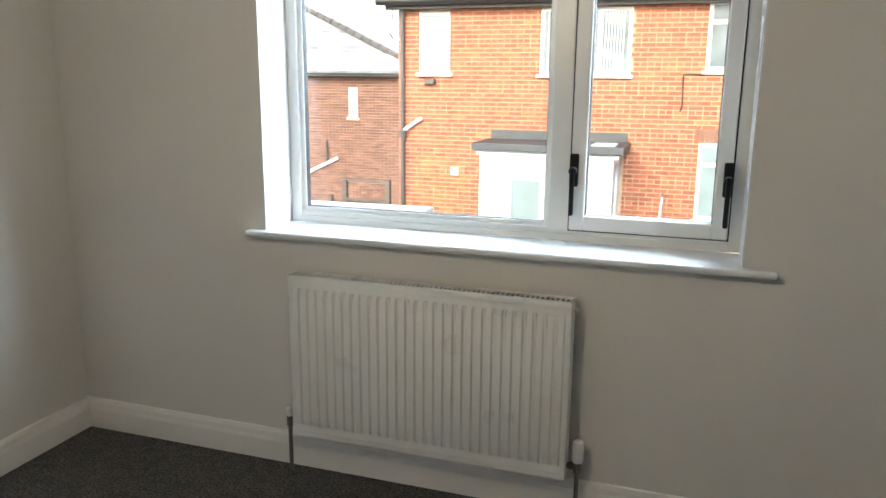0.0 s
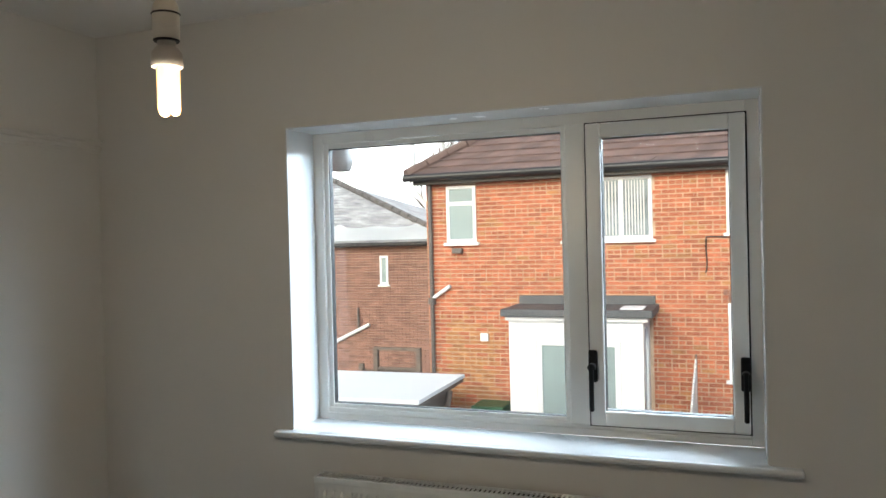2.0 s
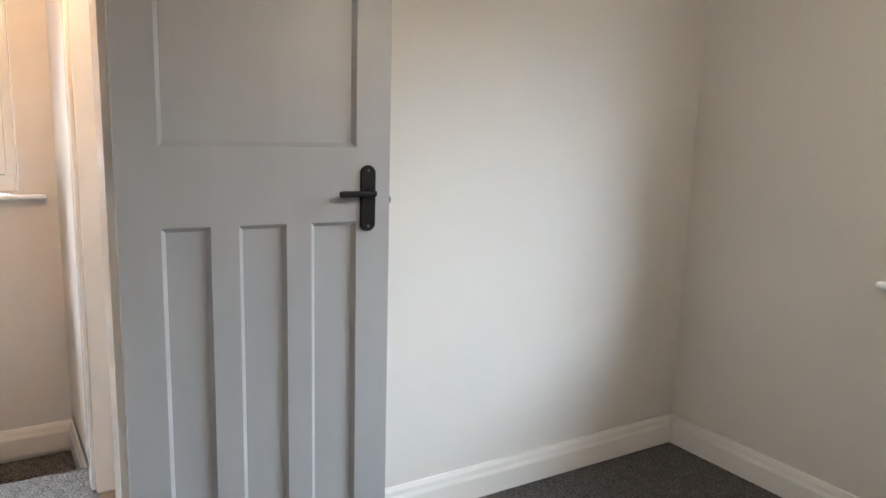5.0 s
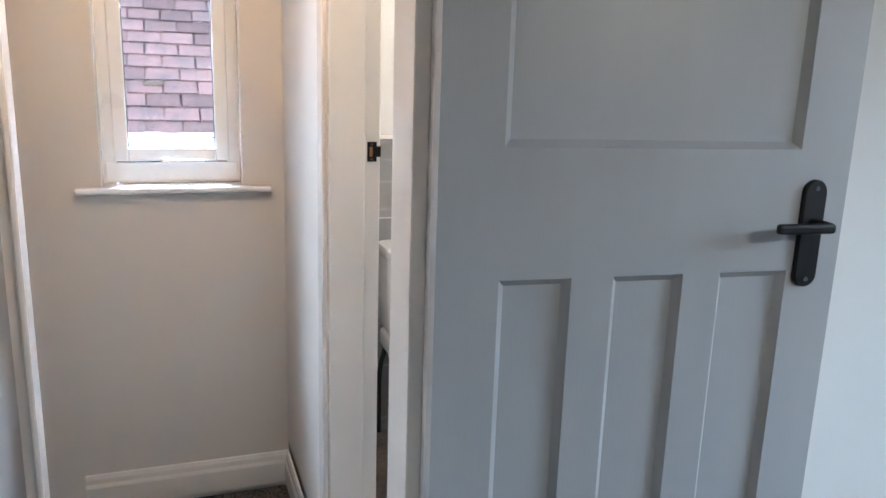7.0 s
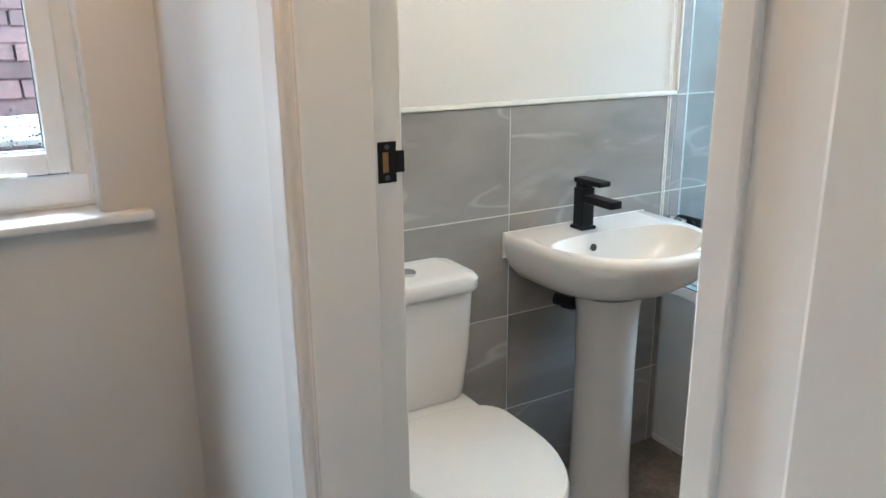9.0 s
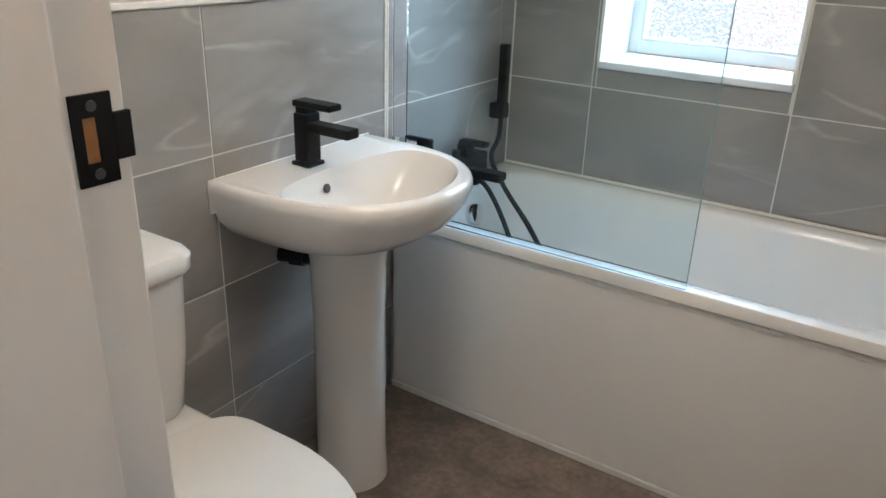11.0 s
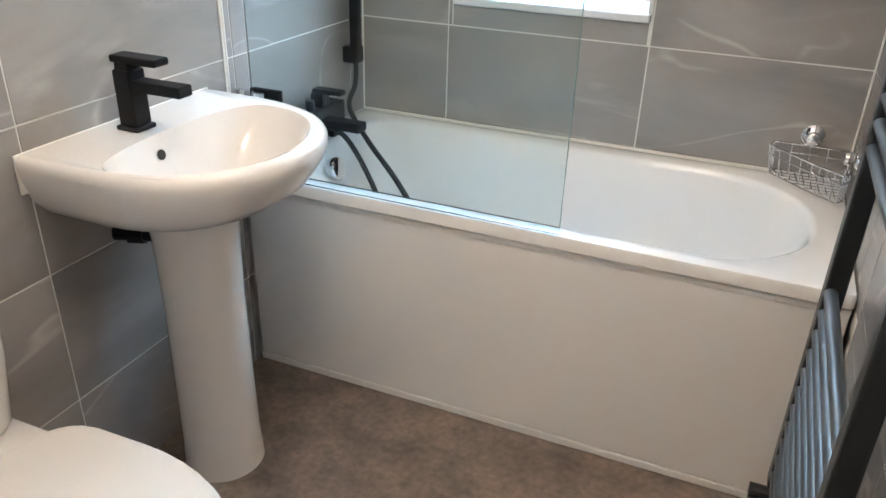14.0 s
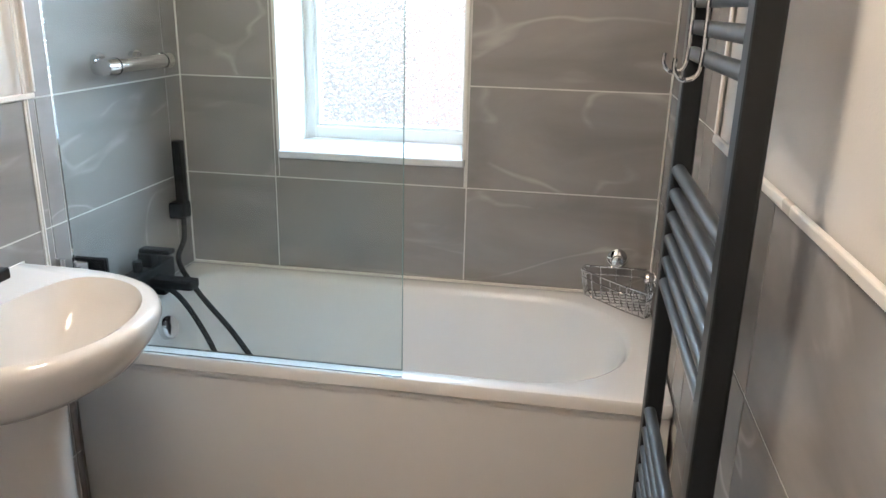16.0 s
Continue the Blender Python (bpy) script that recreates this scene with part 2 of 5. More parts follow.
GREYP = material("grey_drainpipe", (0.13, 0.115, 0.105), 0.5, vary=0.1)
LEAD = material("grey_roof_felt", (0.10, 0.105, 0.11), 0.6, vary=0.15, scale=6)
WHITEO = material("white_render_panel", (0.78, 0.79, 0.79), 0.5, vary=0.02)
DARKPANE = material("dim_window_pane", (0.22, 0.26, 0.28), 0.22, vary=0.25, scale=3)
PALEPANE = material("obscured_window_pane", (0.28, 0.35, 0.35), 0.35, vary=0.1, scale=4)
BLIND = material("pale_vertical_blind", (0.55, 0.56, 0.56), 0.7, vary=0.05)
TIMBER = material("weathered_timber", (0.20, 0.16, 0.13), 0.85, vary=0.2, scale=6, stretch=(1, 1, 6))
BARK = material("bare_bark", (0.16, 0.125, 0.10), 0.9, vary=0.2, scale=12)
GREEN = material("green_bin_plastic", (0.02, 0.10, 0.035), 0.5, vary=0.1)
SOIL = material("garden_ground", (0.20, 0.18, 0.16), 0.95, alt=(0.55, 0.56, 0.57), scale=0.7, grain=0.3, grain_scale=30, bump=0.4, bump_scale=30)


# ---- mesh helpers ----
def add_box(bm, x0, x1, y0, y1, z0, z1, bevel=0.0, seg=2):
    """A box between two corners, its edges rounded by bevel."""
    made = bmesh.ops.create_cube(bm, size=1.0)["verts"]
    for v in made:
        v.co = Vector(((x0 + x1) / 2 + v.co.x * (x1 - x0), (y0 + y1) / 2 + v.co.y * (y1 - y0), (z0 + z1) / 2 + v.co.z * (z1 - z0)))
    if bevel:
        edges = {e for v in made for e in v.link_edges}
        bmesh.ops.bevel(bm, geom=list(edges), offset=bevel, segments=seg, profile=0.5, affect="EDGES")
    return bm


def box(x0, x1, y0, y1, z0, z1, bevel=0.0, seg=2):
    return add_box(bmesh.new(), x0, x1, y0, y1, z0, z1, bevel, seg)


def add_rod(bm, a, b, r, r2=None, n=14):
    """A round bar from a to b."""
    a, b = Vector(a), Vector(b)
    d = b - a
    m = Matrix.Translation((a + b) / 2) @ d.to_track_quat("Z", "Y").to_matrix().to_4x4()
    bmesh.ops.create_cone(bm, cap_ends=True, segments=n, radius1=r, radius2=r if r2 is None else r2, depth=d.length, matrix=m)
    return bm


def rod(a, b, r, r2=None, n=14):
    return add_rod(bmesh.new(), a, b, r, r2, n)


def lathe(profile, n=32, at=(0, 0, 0)):
    """Turned shape: (radius, height) pairs spun about a vertical axis at a place."""
    bm = bmesh.new()
    rings = []
    for r, z in profile:
        rings.append([bm.verts.new((at[0] + r * math.cos(2 * math.pi * k / n), at[1] + r * math.sin(2 * math.pi * k / n), at[2] + z)) for k in range(n)])
    for a, b in zip(rings, rings[1:]):
        for k in range(n):
            bm.faces.new((a[k], a[(k + 1) % n], b[(k + 1) % n], b[k]))
    bm.faces.new(rings[0][::-1])
    bm.faces.new(rings[-1])
    return bm


def loft(rings, cap_first=True, cap_last=True):
    """A skin over rings of points with equal counts."""
    bm = bmesh.new()
    vs = [[bm.verts.new(p) for p in ring] for ring in rings]
    k = len(vs[0])
    for a, b in zip(vs, vs[1:]):
        for i in range(k):
            bm.faces.new((a[i], a[(i + 1) % k], b[(i + 1) % k], b[i]))
    if cap_first:
        bm.faces.new(vs[0][::-1])
    if cap_last:
        bm.faces.new(vs[-1])
    bmesh.ops.recalc_face_normals(bm, faces=bm.faces[:])
    return bm


def tube(points, r, n=10, steps=6):
    """A bent round tube through points, softly curved."""
    pts = [Vector(p) for p in points]
    fine = []
    for i in range(len(pts) - 1):
        p0, p1, p2, p3 = pts[max(i - 1, 0)], pts[i], pts[i + 1], pts[min(i + 2, len(pts) - 1)]
        for s in range(steps):
            t = s / steps
            fine.append(0.5 * (2 * p1 + (p2 - p0) * t + (2 * p0 - 5 * p1 + 4 * p2 - p3) * t * t + (3 * p1 - p0 - 3 * p2 + p3) * t**3))
    fine.append(pts[-1])
    rings, side = [], None
    for i, p in enumerate(fine):
        d = (fine[min(i + 1, len(fine) - 1)] - fine[max(i - 1, 0)]).normalized()
        ref = side if side is not None else (Vector((0, 0, 1)) if abs(d.z) < 0.9 else Vector((1, 0, 0)))
        side = (ref - d * ref.dot(d)).normalized()
        up = d.cross(side)
        rings.append([p + r * (side * math.cos(a) + up * math.sin(a)) for a in (2 * math.pi * k / n for k in range(n))])
    return loft(rings)


def extrude_profile(profile, a, b, out):
    """A moulding: (outward, upward) pairs carried from a to b; out is the way it stands proud."""
    out = Vector(out)
    return loft([[Vector(e) + out * u + Vector((0, 0, v)) for u, v in profile] for e in (a, b)])


def part(name, bm, mat, parent=None, label="", smooth=False):
    """Links a bmesh as one mesh object, under a parent or alone."""
    me = bpy.data.meshes.new(name)
    bm.to_mesh(me)
    bm.free()
    me.materials.append(mat)
    if smooth:
        me.polygons.foreach_set("use_smooth", [True] * len(me.polygons))
        me.set_sharp_from_angle(angle=radians(40))
    ob = new(name, me)
    if parent is not None:
        ob.parent = parent
    if label:
        ob["label"] = label
    return ob


def thing(name, label, category, group="", kind=""):
    return tagged(new(name), label, category, group, kind)


def structure(name, bm, mat, label, category):
    return tagged(part(name, bm, mat), label, category, kind="structure")


def wall_x(x0, x1, y0, y1, z0, z1, holes=()):
    """A wall whose faces look along x, with holes (y0, y1, z0, z1) through it."""
    bm = bmesh.new()
    cuts = sorted({y0, y1, *(h[0] for h in holes), *(h[1] for h in holes)})
    for a, b in zip(cuts, cuts[1:]):
        spans = [(z0, z1)]
        for h in holes:
            if h[0] <= a and b <= h[1]:
                spans = [s for lo, hi in spans for s in ((lo, min(hi, h[2])), (max(lo, h[3]), hi)) if s[1] - s[0] > 1e-4]
        for lo, hi in spans:
            add_box(bm, x0, x1, a, b, lo, hi)
    bmesh.ops.remove_doubles(bm, verts=bm.verts[:], dist=1e-5)
    return bm


def wall_y(x0, x1, y0, y1, z0, z1, holes=()):
    bm = wall_x(y0, y1, x0, x1, z0, z1, holes)
    for v in bm.verts:
        v.co.x, v.co.y = v.co.y, v.co.x
    bmesh.ops.reverse_faces(bm, faces=bm.faces[:])
    return bm


# ---- the large structure ----
H = 2.46
BW = (0.894, 2.518, 0.880, 2.025)  # bedroom window opening
DY0, DY1 = -3.005, -2.245  # bedroom doorway
structure("wall_north", wall_y(-0.02, 3.3, 0.0, 0.30, -0.2, H, [BW]), PAINT, "warm white painted plaster wall round the bedroom window", "wall")
structure("wall_west", box(-0.0705, 0.0, -2.19, 0.0, -0.2, H), PAINT, "warm white painted bedroom wall with a picture rail", "wall")
structure("wall_bedroom_door", wall_x(-0.0705, 0.175, -3.5, -2.19, -0.2, H, [(DY0, DY1, -0.06, 2.03)]), PAINT, "warm white thick wall round the bedroom doorway", "wall")
structure("wall_east", box(3.2, 3.3, -3.5, 0, -0.2, H), PAINT, "warm white painted bedroom side wall", "wall")
structure("wall_south", box(-0.08, 3.3, -3.6, -3.5, -0.2, H), PAINT, "warm white painted bedroom back wall", "wall")
structure("ceiling", box(-1.9, 3.3, -4.6, 0.30, H, H + 0.1), CEIL, "matt white painted ceiling", "ceiling")
structure("floor", box(-0.079, 3.2, -3.5, 0.0, -0.12, 0.0), CARPET, "dark grey speckled fitted carpet", "floor")
# landing and stairwell
structure("landing_floor", box(-0.93, -0.0795, -3.03, -2.2665, -0.19, 0.0), CARPET, "dark grey carpeted landing edge above the stairs", "floor")
for k in range(4):
    z = -0.185 * (k + 1)
    y1 = -2.215 if k == 0 else -3.0 - 0.24 * (k - 1)
    y0 = -3.0 if k == 0 else y1 - 0.25
    structure("stair_tread", box(-1.56, -0.935, y0, y1, z - 0.2, z, 0.012), CARPET, "brown-grey carpeted stair tread going down", "stairs")
LW = (-2.881, -2.411, 1.0, 2.05)
structure("wall_stair_side", wall_x(-1.86, -1.56, -4.6, -2.265, -1.4, H, [LW]), PAINT, "cream painted landing wall with a small window", "wall")
structure("wall_bathroom_door", wall_y(-1.56, -0.0711, -2.265, -2.142, -0.6, H, [(-0.725, -0.0745, -0.06, 2.03)]), PAINT, "cream painted wall round the bathroom doorway", "wall")
structure("wall_landing_front", wall_y(-0.93, -0.081, -3.14, -3.035, -1.4, H, [(-0.86, -0.13, 0.0, 2.0)]), PAINT, "cream painted wall at the stair head", "wall")
structure("wall_stair_end", box(-1.56, -0.93, -4.6, -4.5, -1.4, H), PAINT, "cream painted wall at the foot of the stairs", "wall")
structure("wall_stair_inner", box(-0.95, -0.88, -4.5, -3.14, -1.4, H), PAINT, "cream painted wall beside the stairs", "wall")
# bathroom shell
XL, XR, YR = -1.55, -0.08, -0.08
WB = (-1.24, -0.655, 0.952, 1.95)
w_bl = structure("wall_bathroom_west", box(-1.86, XL - 0.008, -2.135, 0.25, -0.2, H), PAINT, "bathroom side wall, painted above grey tiling", "wall")
w_br = structure("wall_bathroom_north", wall_y(XL - 0.008, -0.021, YR + 0.008, 0.25, -0.2, H, [WB]), GROUT, "bathroom window wall behind grey tiles", "wall")
w_bx = structure("wall_bathroom_east", box(-0.0718, -0.0708, -2.135, YR, 0.0, H), PAINT, "bathroom wall skim behind the towel rail", "wall")
structure("bathroom_floor", box(XL - 0.008, XR, -2.265, YR, -0.12, 0.0), VINYL, "brown stone-effect vinyl sheet floor", "floor")

# ---- tiling ----
ROWS = [0.0, 0.281, 0.584, 0.887, 1.19, 1.493, 1.796, 2.099, 2.402, H]
G = 0.0022


def tile_piece(parent, axis, face, u0, u1, z0, z1, out):
    """One tile on a wall across the given axis, standing 8 mm proud with eased edges."""
    if u1 - u0 < 0.012 or z1 - z0 < 0.012:
        return
    a, b = sorted((face, face + out * -0.008))
    bm = bmesh.new()
    if axis == "x":
        add_box(bm, a, b, u0 + G, u1 - G, z0 + G, z1 - G)
    else:
        add_box(bm, u0 + G, u1 - G, a, b, z0 + G, z1 - G)
    ob = part("tile", bm, TILE, parent)
    return ob


def minus(z0, z1, u0, u1, hole):
    """Rectangles left of a tile once a hole is cut from it."""
    if not hole or u1 <= hole[0] or u0 >= hole[1] or z1 <= hole[2] or z0 >= hole[3]:
        return [(u0, u1, z0, z1)]
    left = []
    if u0 < hole[0]:
        left.append((u0, hole[0], z0, z1))
    if u1 > hole[1]:
        left.append((hole[1], u1, z0, z1))
    a, b = max(u0, hole[0]), min(u1, hole[1])
    if z0 < hole[2]:
        left.append((a, b, z0, hole[2]))
    if z1 > hole[3]:
        left.append((a, b, hole[3], z1))
    return left


def tile_wall(parent, axis, face, joints, z_top, out, hole=None, z_low=0.0):
    for z0, z1 in zip(ROWS, ROWS[1:]):
        z0, z1 = max(z0, z_low), min(z1, z_top)
        if z1 <= z0:
            continue
        for u0, u1 in zip(joints, joints[1:]):
            for a, b, lo, hi in minus(z0, z1, u0, u1, hole):
                tile_piece(parent, axis, face, a, b, lo, hi, out)


# grout beds 1.5 mm behind the tile faces
part("grout", box(XL - 0.0085, XL - 0.0016, -2.135, -0.745, 0, 1.19), GROUT, w_bl)
part("grout", box(XL - 0.0085, XL - 0.0016, -0.745, YR, 0.5, H), GROUT, w_bl)
part("grout", box(XR + 0.0016, XR + 0.0083, -2.135, -0.80, 0, 1.176), GROUT, w_bx)
part("grout", box(XR + 0.0016, XR + 0.0083, -0.80, YR, 0.5, H), GROUT, w_bx)
part("grout", wall_y(XL, XR, YR + 0.0016, YR + 0.0085, 0.5, H, [WB]), GROUT, w_br)
tile_wall(w_bl, "x", XL, [-2.135, -1.975, -1.37, -0.772, -0.745], 1.19, 1)
tile_wall(w_bl, "x", XL, [-0.745, -0.165, YR], H, 1, z_low=0.55)
tile_wall(w_bx, "x", XR, [-2.135, -1.88, -1.275, -0.80], 1.176, -1)
tile_wall(w_bx, "x", XR, [-0.80, -0.675, YR], H, -1, z_low=0.55)
tile_wall(w_br, "y", YR, [XL, -1.253, -0.648, XR], H, -1, hole=WB, z_low=0.55)
XT = XR  # tile face of the east wall
for nm, bm in (("tile_trim", box(XL - 0.001, XL + 0.006, -2.135, -0.748, 1.1905, 1.203, 0.002)), ("tile_trim", box(XT - 0.008, XT + 0.001, -2.135, -0.815, 1.1765, 1.192, 0.003)),
               ("tile_trim", box(XT - 0.004, XT + 0.001, -0.815, -0.80, 1.1905, H - 0.002, 0.002)), ("tile_trim", box(XL - 0.001, XL + 0.004, -0.748, -0.741, 1.204, H - 0.002, 0.0015)),
               ("tile_trim", box(XL, XL + 0.004, -0.784, -0.779, 0.60, H - 0.002, 0.0015)), ("tile_trim", box(XL, XL + 0.004, -0.775, -0.770, 0.60, H - 0.002, 0.0015)),
               ("corner_seal", box(XL + 0.001, XL + 0.006, YR - 0.006, YR - 0.001, 0.59, H - 0.002, 0.002)), ("corner_seal", box(XT - 0.006, XT - 0.001, YR - 0.006, YR - 0.001, 0.59, H - 0.002, 0.002))):
    structure(nm, bm, TRIMP, "white plastic edging strip along the tiles", "trim")

# ---- skirting boards, picture rail, architraves ----
SKIRT = [(0, 0), (0.018, 0), (0.018, 0.080), (0.016, 0.087), (0.013, 0.095), (0.012, 0.112), (0.007, 0.125), (0, 0.128)]


def skirting(a, b, out):
    structure("baseboard", extrude_profile(SKIRT, a, b, out), GLOSS, "white gloss painted moulded skirting board", "skirting board")


skirting((0.0, 0, 0.001), (3.2, 0, 0.001), (0, -1, 0))
skirting((0, -2.19, 0.001), (0, -0.018, 0.001), (1, 0, 0))
skirting((3.2, -3.5, 0.001), (3.2, 0, 0.001), (-1, 0, 0))
skirting((0, -3.5, 0.001), (3.2, -3.5, 0.001), (0, 1, 0))
skirting((-1.56, -3.0, -0.165), (-1.56, -2.265, -0.165), (1, 0, 0))
skirting((-1.542, -2.265, -0.165), (-0.93, -2.265, -0.165), (0, -1, 0))
RAIL = [(0, 0), (0.008, 0.0), (0.012, 0.008), (0.018, 0.013), (0.020, 0.024), (0.012, 0.030), (0.010, 0.040), (0.024, 0.047), (0.024, 0.055), (0, 0.055)]
structure("picture_rail", extrude_profile(RAIL, (0, -2.19, 1.985), (0, 0, 1.985), (1, 0, 0)), PAINT, "painted moulded picture rail along the wall", "picture rail")


def casing(name, bm, label="white gloss painted door lining and architrave"):
    return structure(name, bm, GLOSS, label, "door frame")


# bedroom doorway lining, stops and architraves
bm = bmesh.new()
add_box(bm, -0.082, 0.187, DY1 - 0.022, DY1, 0, 2.03, 0.002)
add_box(bm, -0.082, 0.187, DY0, DY0 + 0.022, 0, 2.03, 0.002)
add_box(bm, -0.082, 0.187, DY0 + 0.022, DY1 - 0.022, 2.008, 2.03, 0.002)
add_box(bm, -0.020, 0.096, DY1 - 0.050, DY1 - 0.022, 0, 2.008, 0.003)
add_box(bm, -0.020, 0.096, DY0 + 0.022, DY0 + 0.050, 0, 2.008, 0.003)
casing("door_frame_1", bm)
for x0, x1 in ((0.175, 0.194), (-0.090, -0.0706)):
    bm = bmesh.new()
    add_box(bm, x0, x1, DY1 + (0.002 if x0 < 0 else -0.004), DY1 + (0.025 if x0 < 0 else 0.050), 0, 2.10, 0.005)
    add_box(bm, x0, x1, DY0 - 0.025, DY0 + 0.006, 0, 2.10, 0.005)
    add_box(bm, x0, x1, DY0 - 0.064, DY1 + 0.064 if x0 >= 0 else DY1, 2.026, 2.096, 0.005)
    casing("architrave", bm)
# bathroom doorway lining and architrave
bm = bmesh.new()
add_box(bm, -0.728, -0.700, -2.272, -2.134, 0, 2.03, 0.002)
add_box(bm, -0.700, -0.688, -2.272, -2.177, 0, 2.008, 0.003)
add_box(bm, -0.700, -0.096, -2.272, -2.134, 2.008, 2.03, 0.002)
add_box(bm, -0.096, -0.0745, -2.272, -2.134, 0, 2.03, 0.002)
casing("door_frame_2", bm)
bm = bmesh.new()
add_box(bm, -0.785, -0.716, -2.285, -2.266, 0, 2.09, 0.006)
add_box(bm, -0.785, -0.10, -2.284, -2.266, 2.022, 2.088, 0.006)
casing("architrave", bm)
bm = bmesh.new()
add_box(bm, -0.932, -0.845, -3.034, -3.016, 0, 2.07, 0.006)
add_box(bm, -0.932, -0.10, -3.034, -3.017, 1.99, 2.07, 0.006)
casing("architrave", bm)
d3 = structure("door_3", box(-0.86, -0.13, -3.10, -3.06, 0.0, 2.0, 0.003), DOORP, "closed grey painted door at the stair head", "door")


# ---- windows ----
def pane(name, bm, mat, parent, label=""):
    ob = part(name, bm, mat, parent, label)
    ob.visible_shadow = False
    return ob


def frame_y(bm, x0, x1, z0, z1, y0, y1, w, bevel=0.004):
    """A rectangular frame of bars w wide, in a wall that looks along y."""
    add_box(bm, x0, x0 + w, y0, y1, z0, z1, bevel)
    add_box(bm, x1 - w, x1, y0, y1, z0, z1, bevel)
    add_box(bm, x0 + w - 0.001, x1 - w + 0.001, y0 + 0.001, y1, z0, z0 + w, bevel)
    add_box(bm, x0 + w - 0.001, x1 - w + 0.001, y0 + 0.001, y1, z1 - w, z1, bevel)
    return bm


def lever_handle(parent, x, y, z):
    """Black espagnolette handle: oval back plate and drooping lever with a round knuckle."""
    part("handle_plate", box(x - 0.015, x + 0.015, y - 0.014, y, z - 0.055, z + 0.055, 0.006), BLACK, parent, "black handle plate")
    bm = bmesh.new()
    add_rod(bm, (x, y - 0.012, z), (x, y - 0.045, z), 0.013)
    add_box(bm, x - 0.008, x + 0.008, y - 0.052, y - 0.036, z - 0.148, z + 0.012, 0.006)
    part("handle", bm, BLACK, parent, "black window handle lever")


w1 = thing("window_1", "white plastic bedroom window, fixed light and opening casement", "window", kind="structure")
F0 = 0.19
part("window_frame", frame_y(bmesh.new(), BW[0], BW[1], 0.909, BW[3], F0, F0 + 0.065, 0.044), UPVC, w1)
part("bottom_rail", box(BW[0] + 0.04, BW[1] - 0.04, F0 - 0.006, F0 + 0.05, 0.909, 0.935, 0.004), UPVC, w1)
part("mullion", box(1.893, 1.962, F0 - 0.006, F0 + 0.065, 0.945, 1.985, 0.005), UPVC, w1)
part("glazing_bead", frame_y(bmesh.new(), 0.936, 1.895, 0.947, 1.983, F0 + 0.012, F0 + 0.045, 0.020, 0.003), UPVC, w1)
part("gasket", frame_y(bmesh.new(), 0.954, 1.877, 0.965, 1.965, F0 + 0.018, F0 + 0.042, 0.004, 0), RUBBER, w1)
pane("pane", box(0.952, 1.88, F0 + 0.028, F0 + 0.032, 0.962, 1.968), GLASS, w1)
sash = part("sash", frame_y(bmesh.new(), 1.966, 2.474, 0.95, 1.98, F0 - 0.018, F0 + 0.04, 0.050, 0.005), UPVC, w1)
part("gasket", frame_y(bmesh.new(), 1.961, 2.479, 0.945, 1.985, F0 - 0.004, F0 + 0.03, 0.005, 0), RUBBER, w1)
part("gasket", frame_y(bmesh.new(), 2.0145, 2.4255, 0.998, 1.932, F0 - 0.002, F0 + 0.03, 0.004, 0), RUBBER, sash)
pane("pane", box(2.012, 2.428, F0 + 0.008, F0 + 0.012, 0.995, 1.935), GLASS, sash)
lever_handle(w1, 1.978, F0 - 0.019, 1.155)
lever_handle(w1, 2.462, F0 - 0.019, 1.145)
bm = bmesh.new()
add_box(bm, BW[0] + 0.001, BW[1] - 0.001, -0.02, F0 - 0.001, 0.881, 0.908)
add_box(bm, 0.832, 2.612, -0.045, -0.001, 0.885, 0.908, 0.010, 3)
structure("window_sill_1", bm, SILLM, "white painted bullnosed window board", "window sill")
for x0, x1, z0, z1 in ((BW[0] - 0.001, BW[0] + 0.004, 0.909, BW[3]), (BW[1] - 0.004, BW[1] + 0.001, 0.909, BW[3]), (BW[0] + 0.004, BW[1] - 0.004, BW[3] - 0.004, BW[3] + 0.001)):
    structure("trim", box(x0, x1, -0.002, F0, z0, z1), SILLM, "white painted window reveal", "window reveal")

w2 = thing("window_2", "white bathroom window with frosted glass", "window", kind="structure")
part("window_frame", frame_y(bmesh.new(), WB[0], WB[1], 0.974, WB[3], 0.165, 0.23, 0.040), UPVC, w2)
part("glazing_bead", frame_y(bmesh.new(), WB[0] + 0.039, WB[1] - 0.039, 1.012, WB[3] - 0.039, 0.173, 0.20, 0.012, 0.003), UPVC, w2)
pane("pane", box(WB[0] + 0.05, WB[1] - 0.05, 0.185, 0.190, 1.016, WB[3] - 0.05), FROST, w2, "frosted textured glass pane")
structure("window_sill_2", box(WB[0] + 0.001, WB[1] - 0.001, YR - 0.012, 0.165, 0.949, 0.973, 0.006), SILLM, "white bathroom window sill", "window sill")
for x0, x1 in ((WB[0] - 0.002, WB[0] + 0.008), (WB[1] - 0.008, WB[1] + 0.002)):
    structure("trim", box(x0, x1, YR - 0.006, 0.165, 0.974, WB[3]), TRIMP, "white edged bathroom window reveal", "window reveal")

w3 = thing("window_3", "cream-white landing window with one opening light", "window", kind="structure")


def frame_x(bm, y0, y1, z0, z1, x0, x1, w, bevel=0.004):
    frame_y(bm, y0, y1, z0, z1, x0, x1, w, bevel)
    for v in bm.verts:
        v.co.x, v.co.y = v.co.y, v.co.x
    bmesh.ops.reverse_faces(bm, faces=bm.faces[:])
    return bm


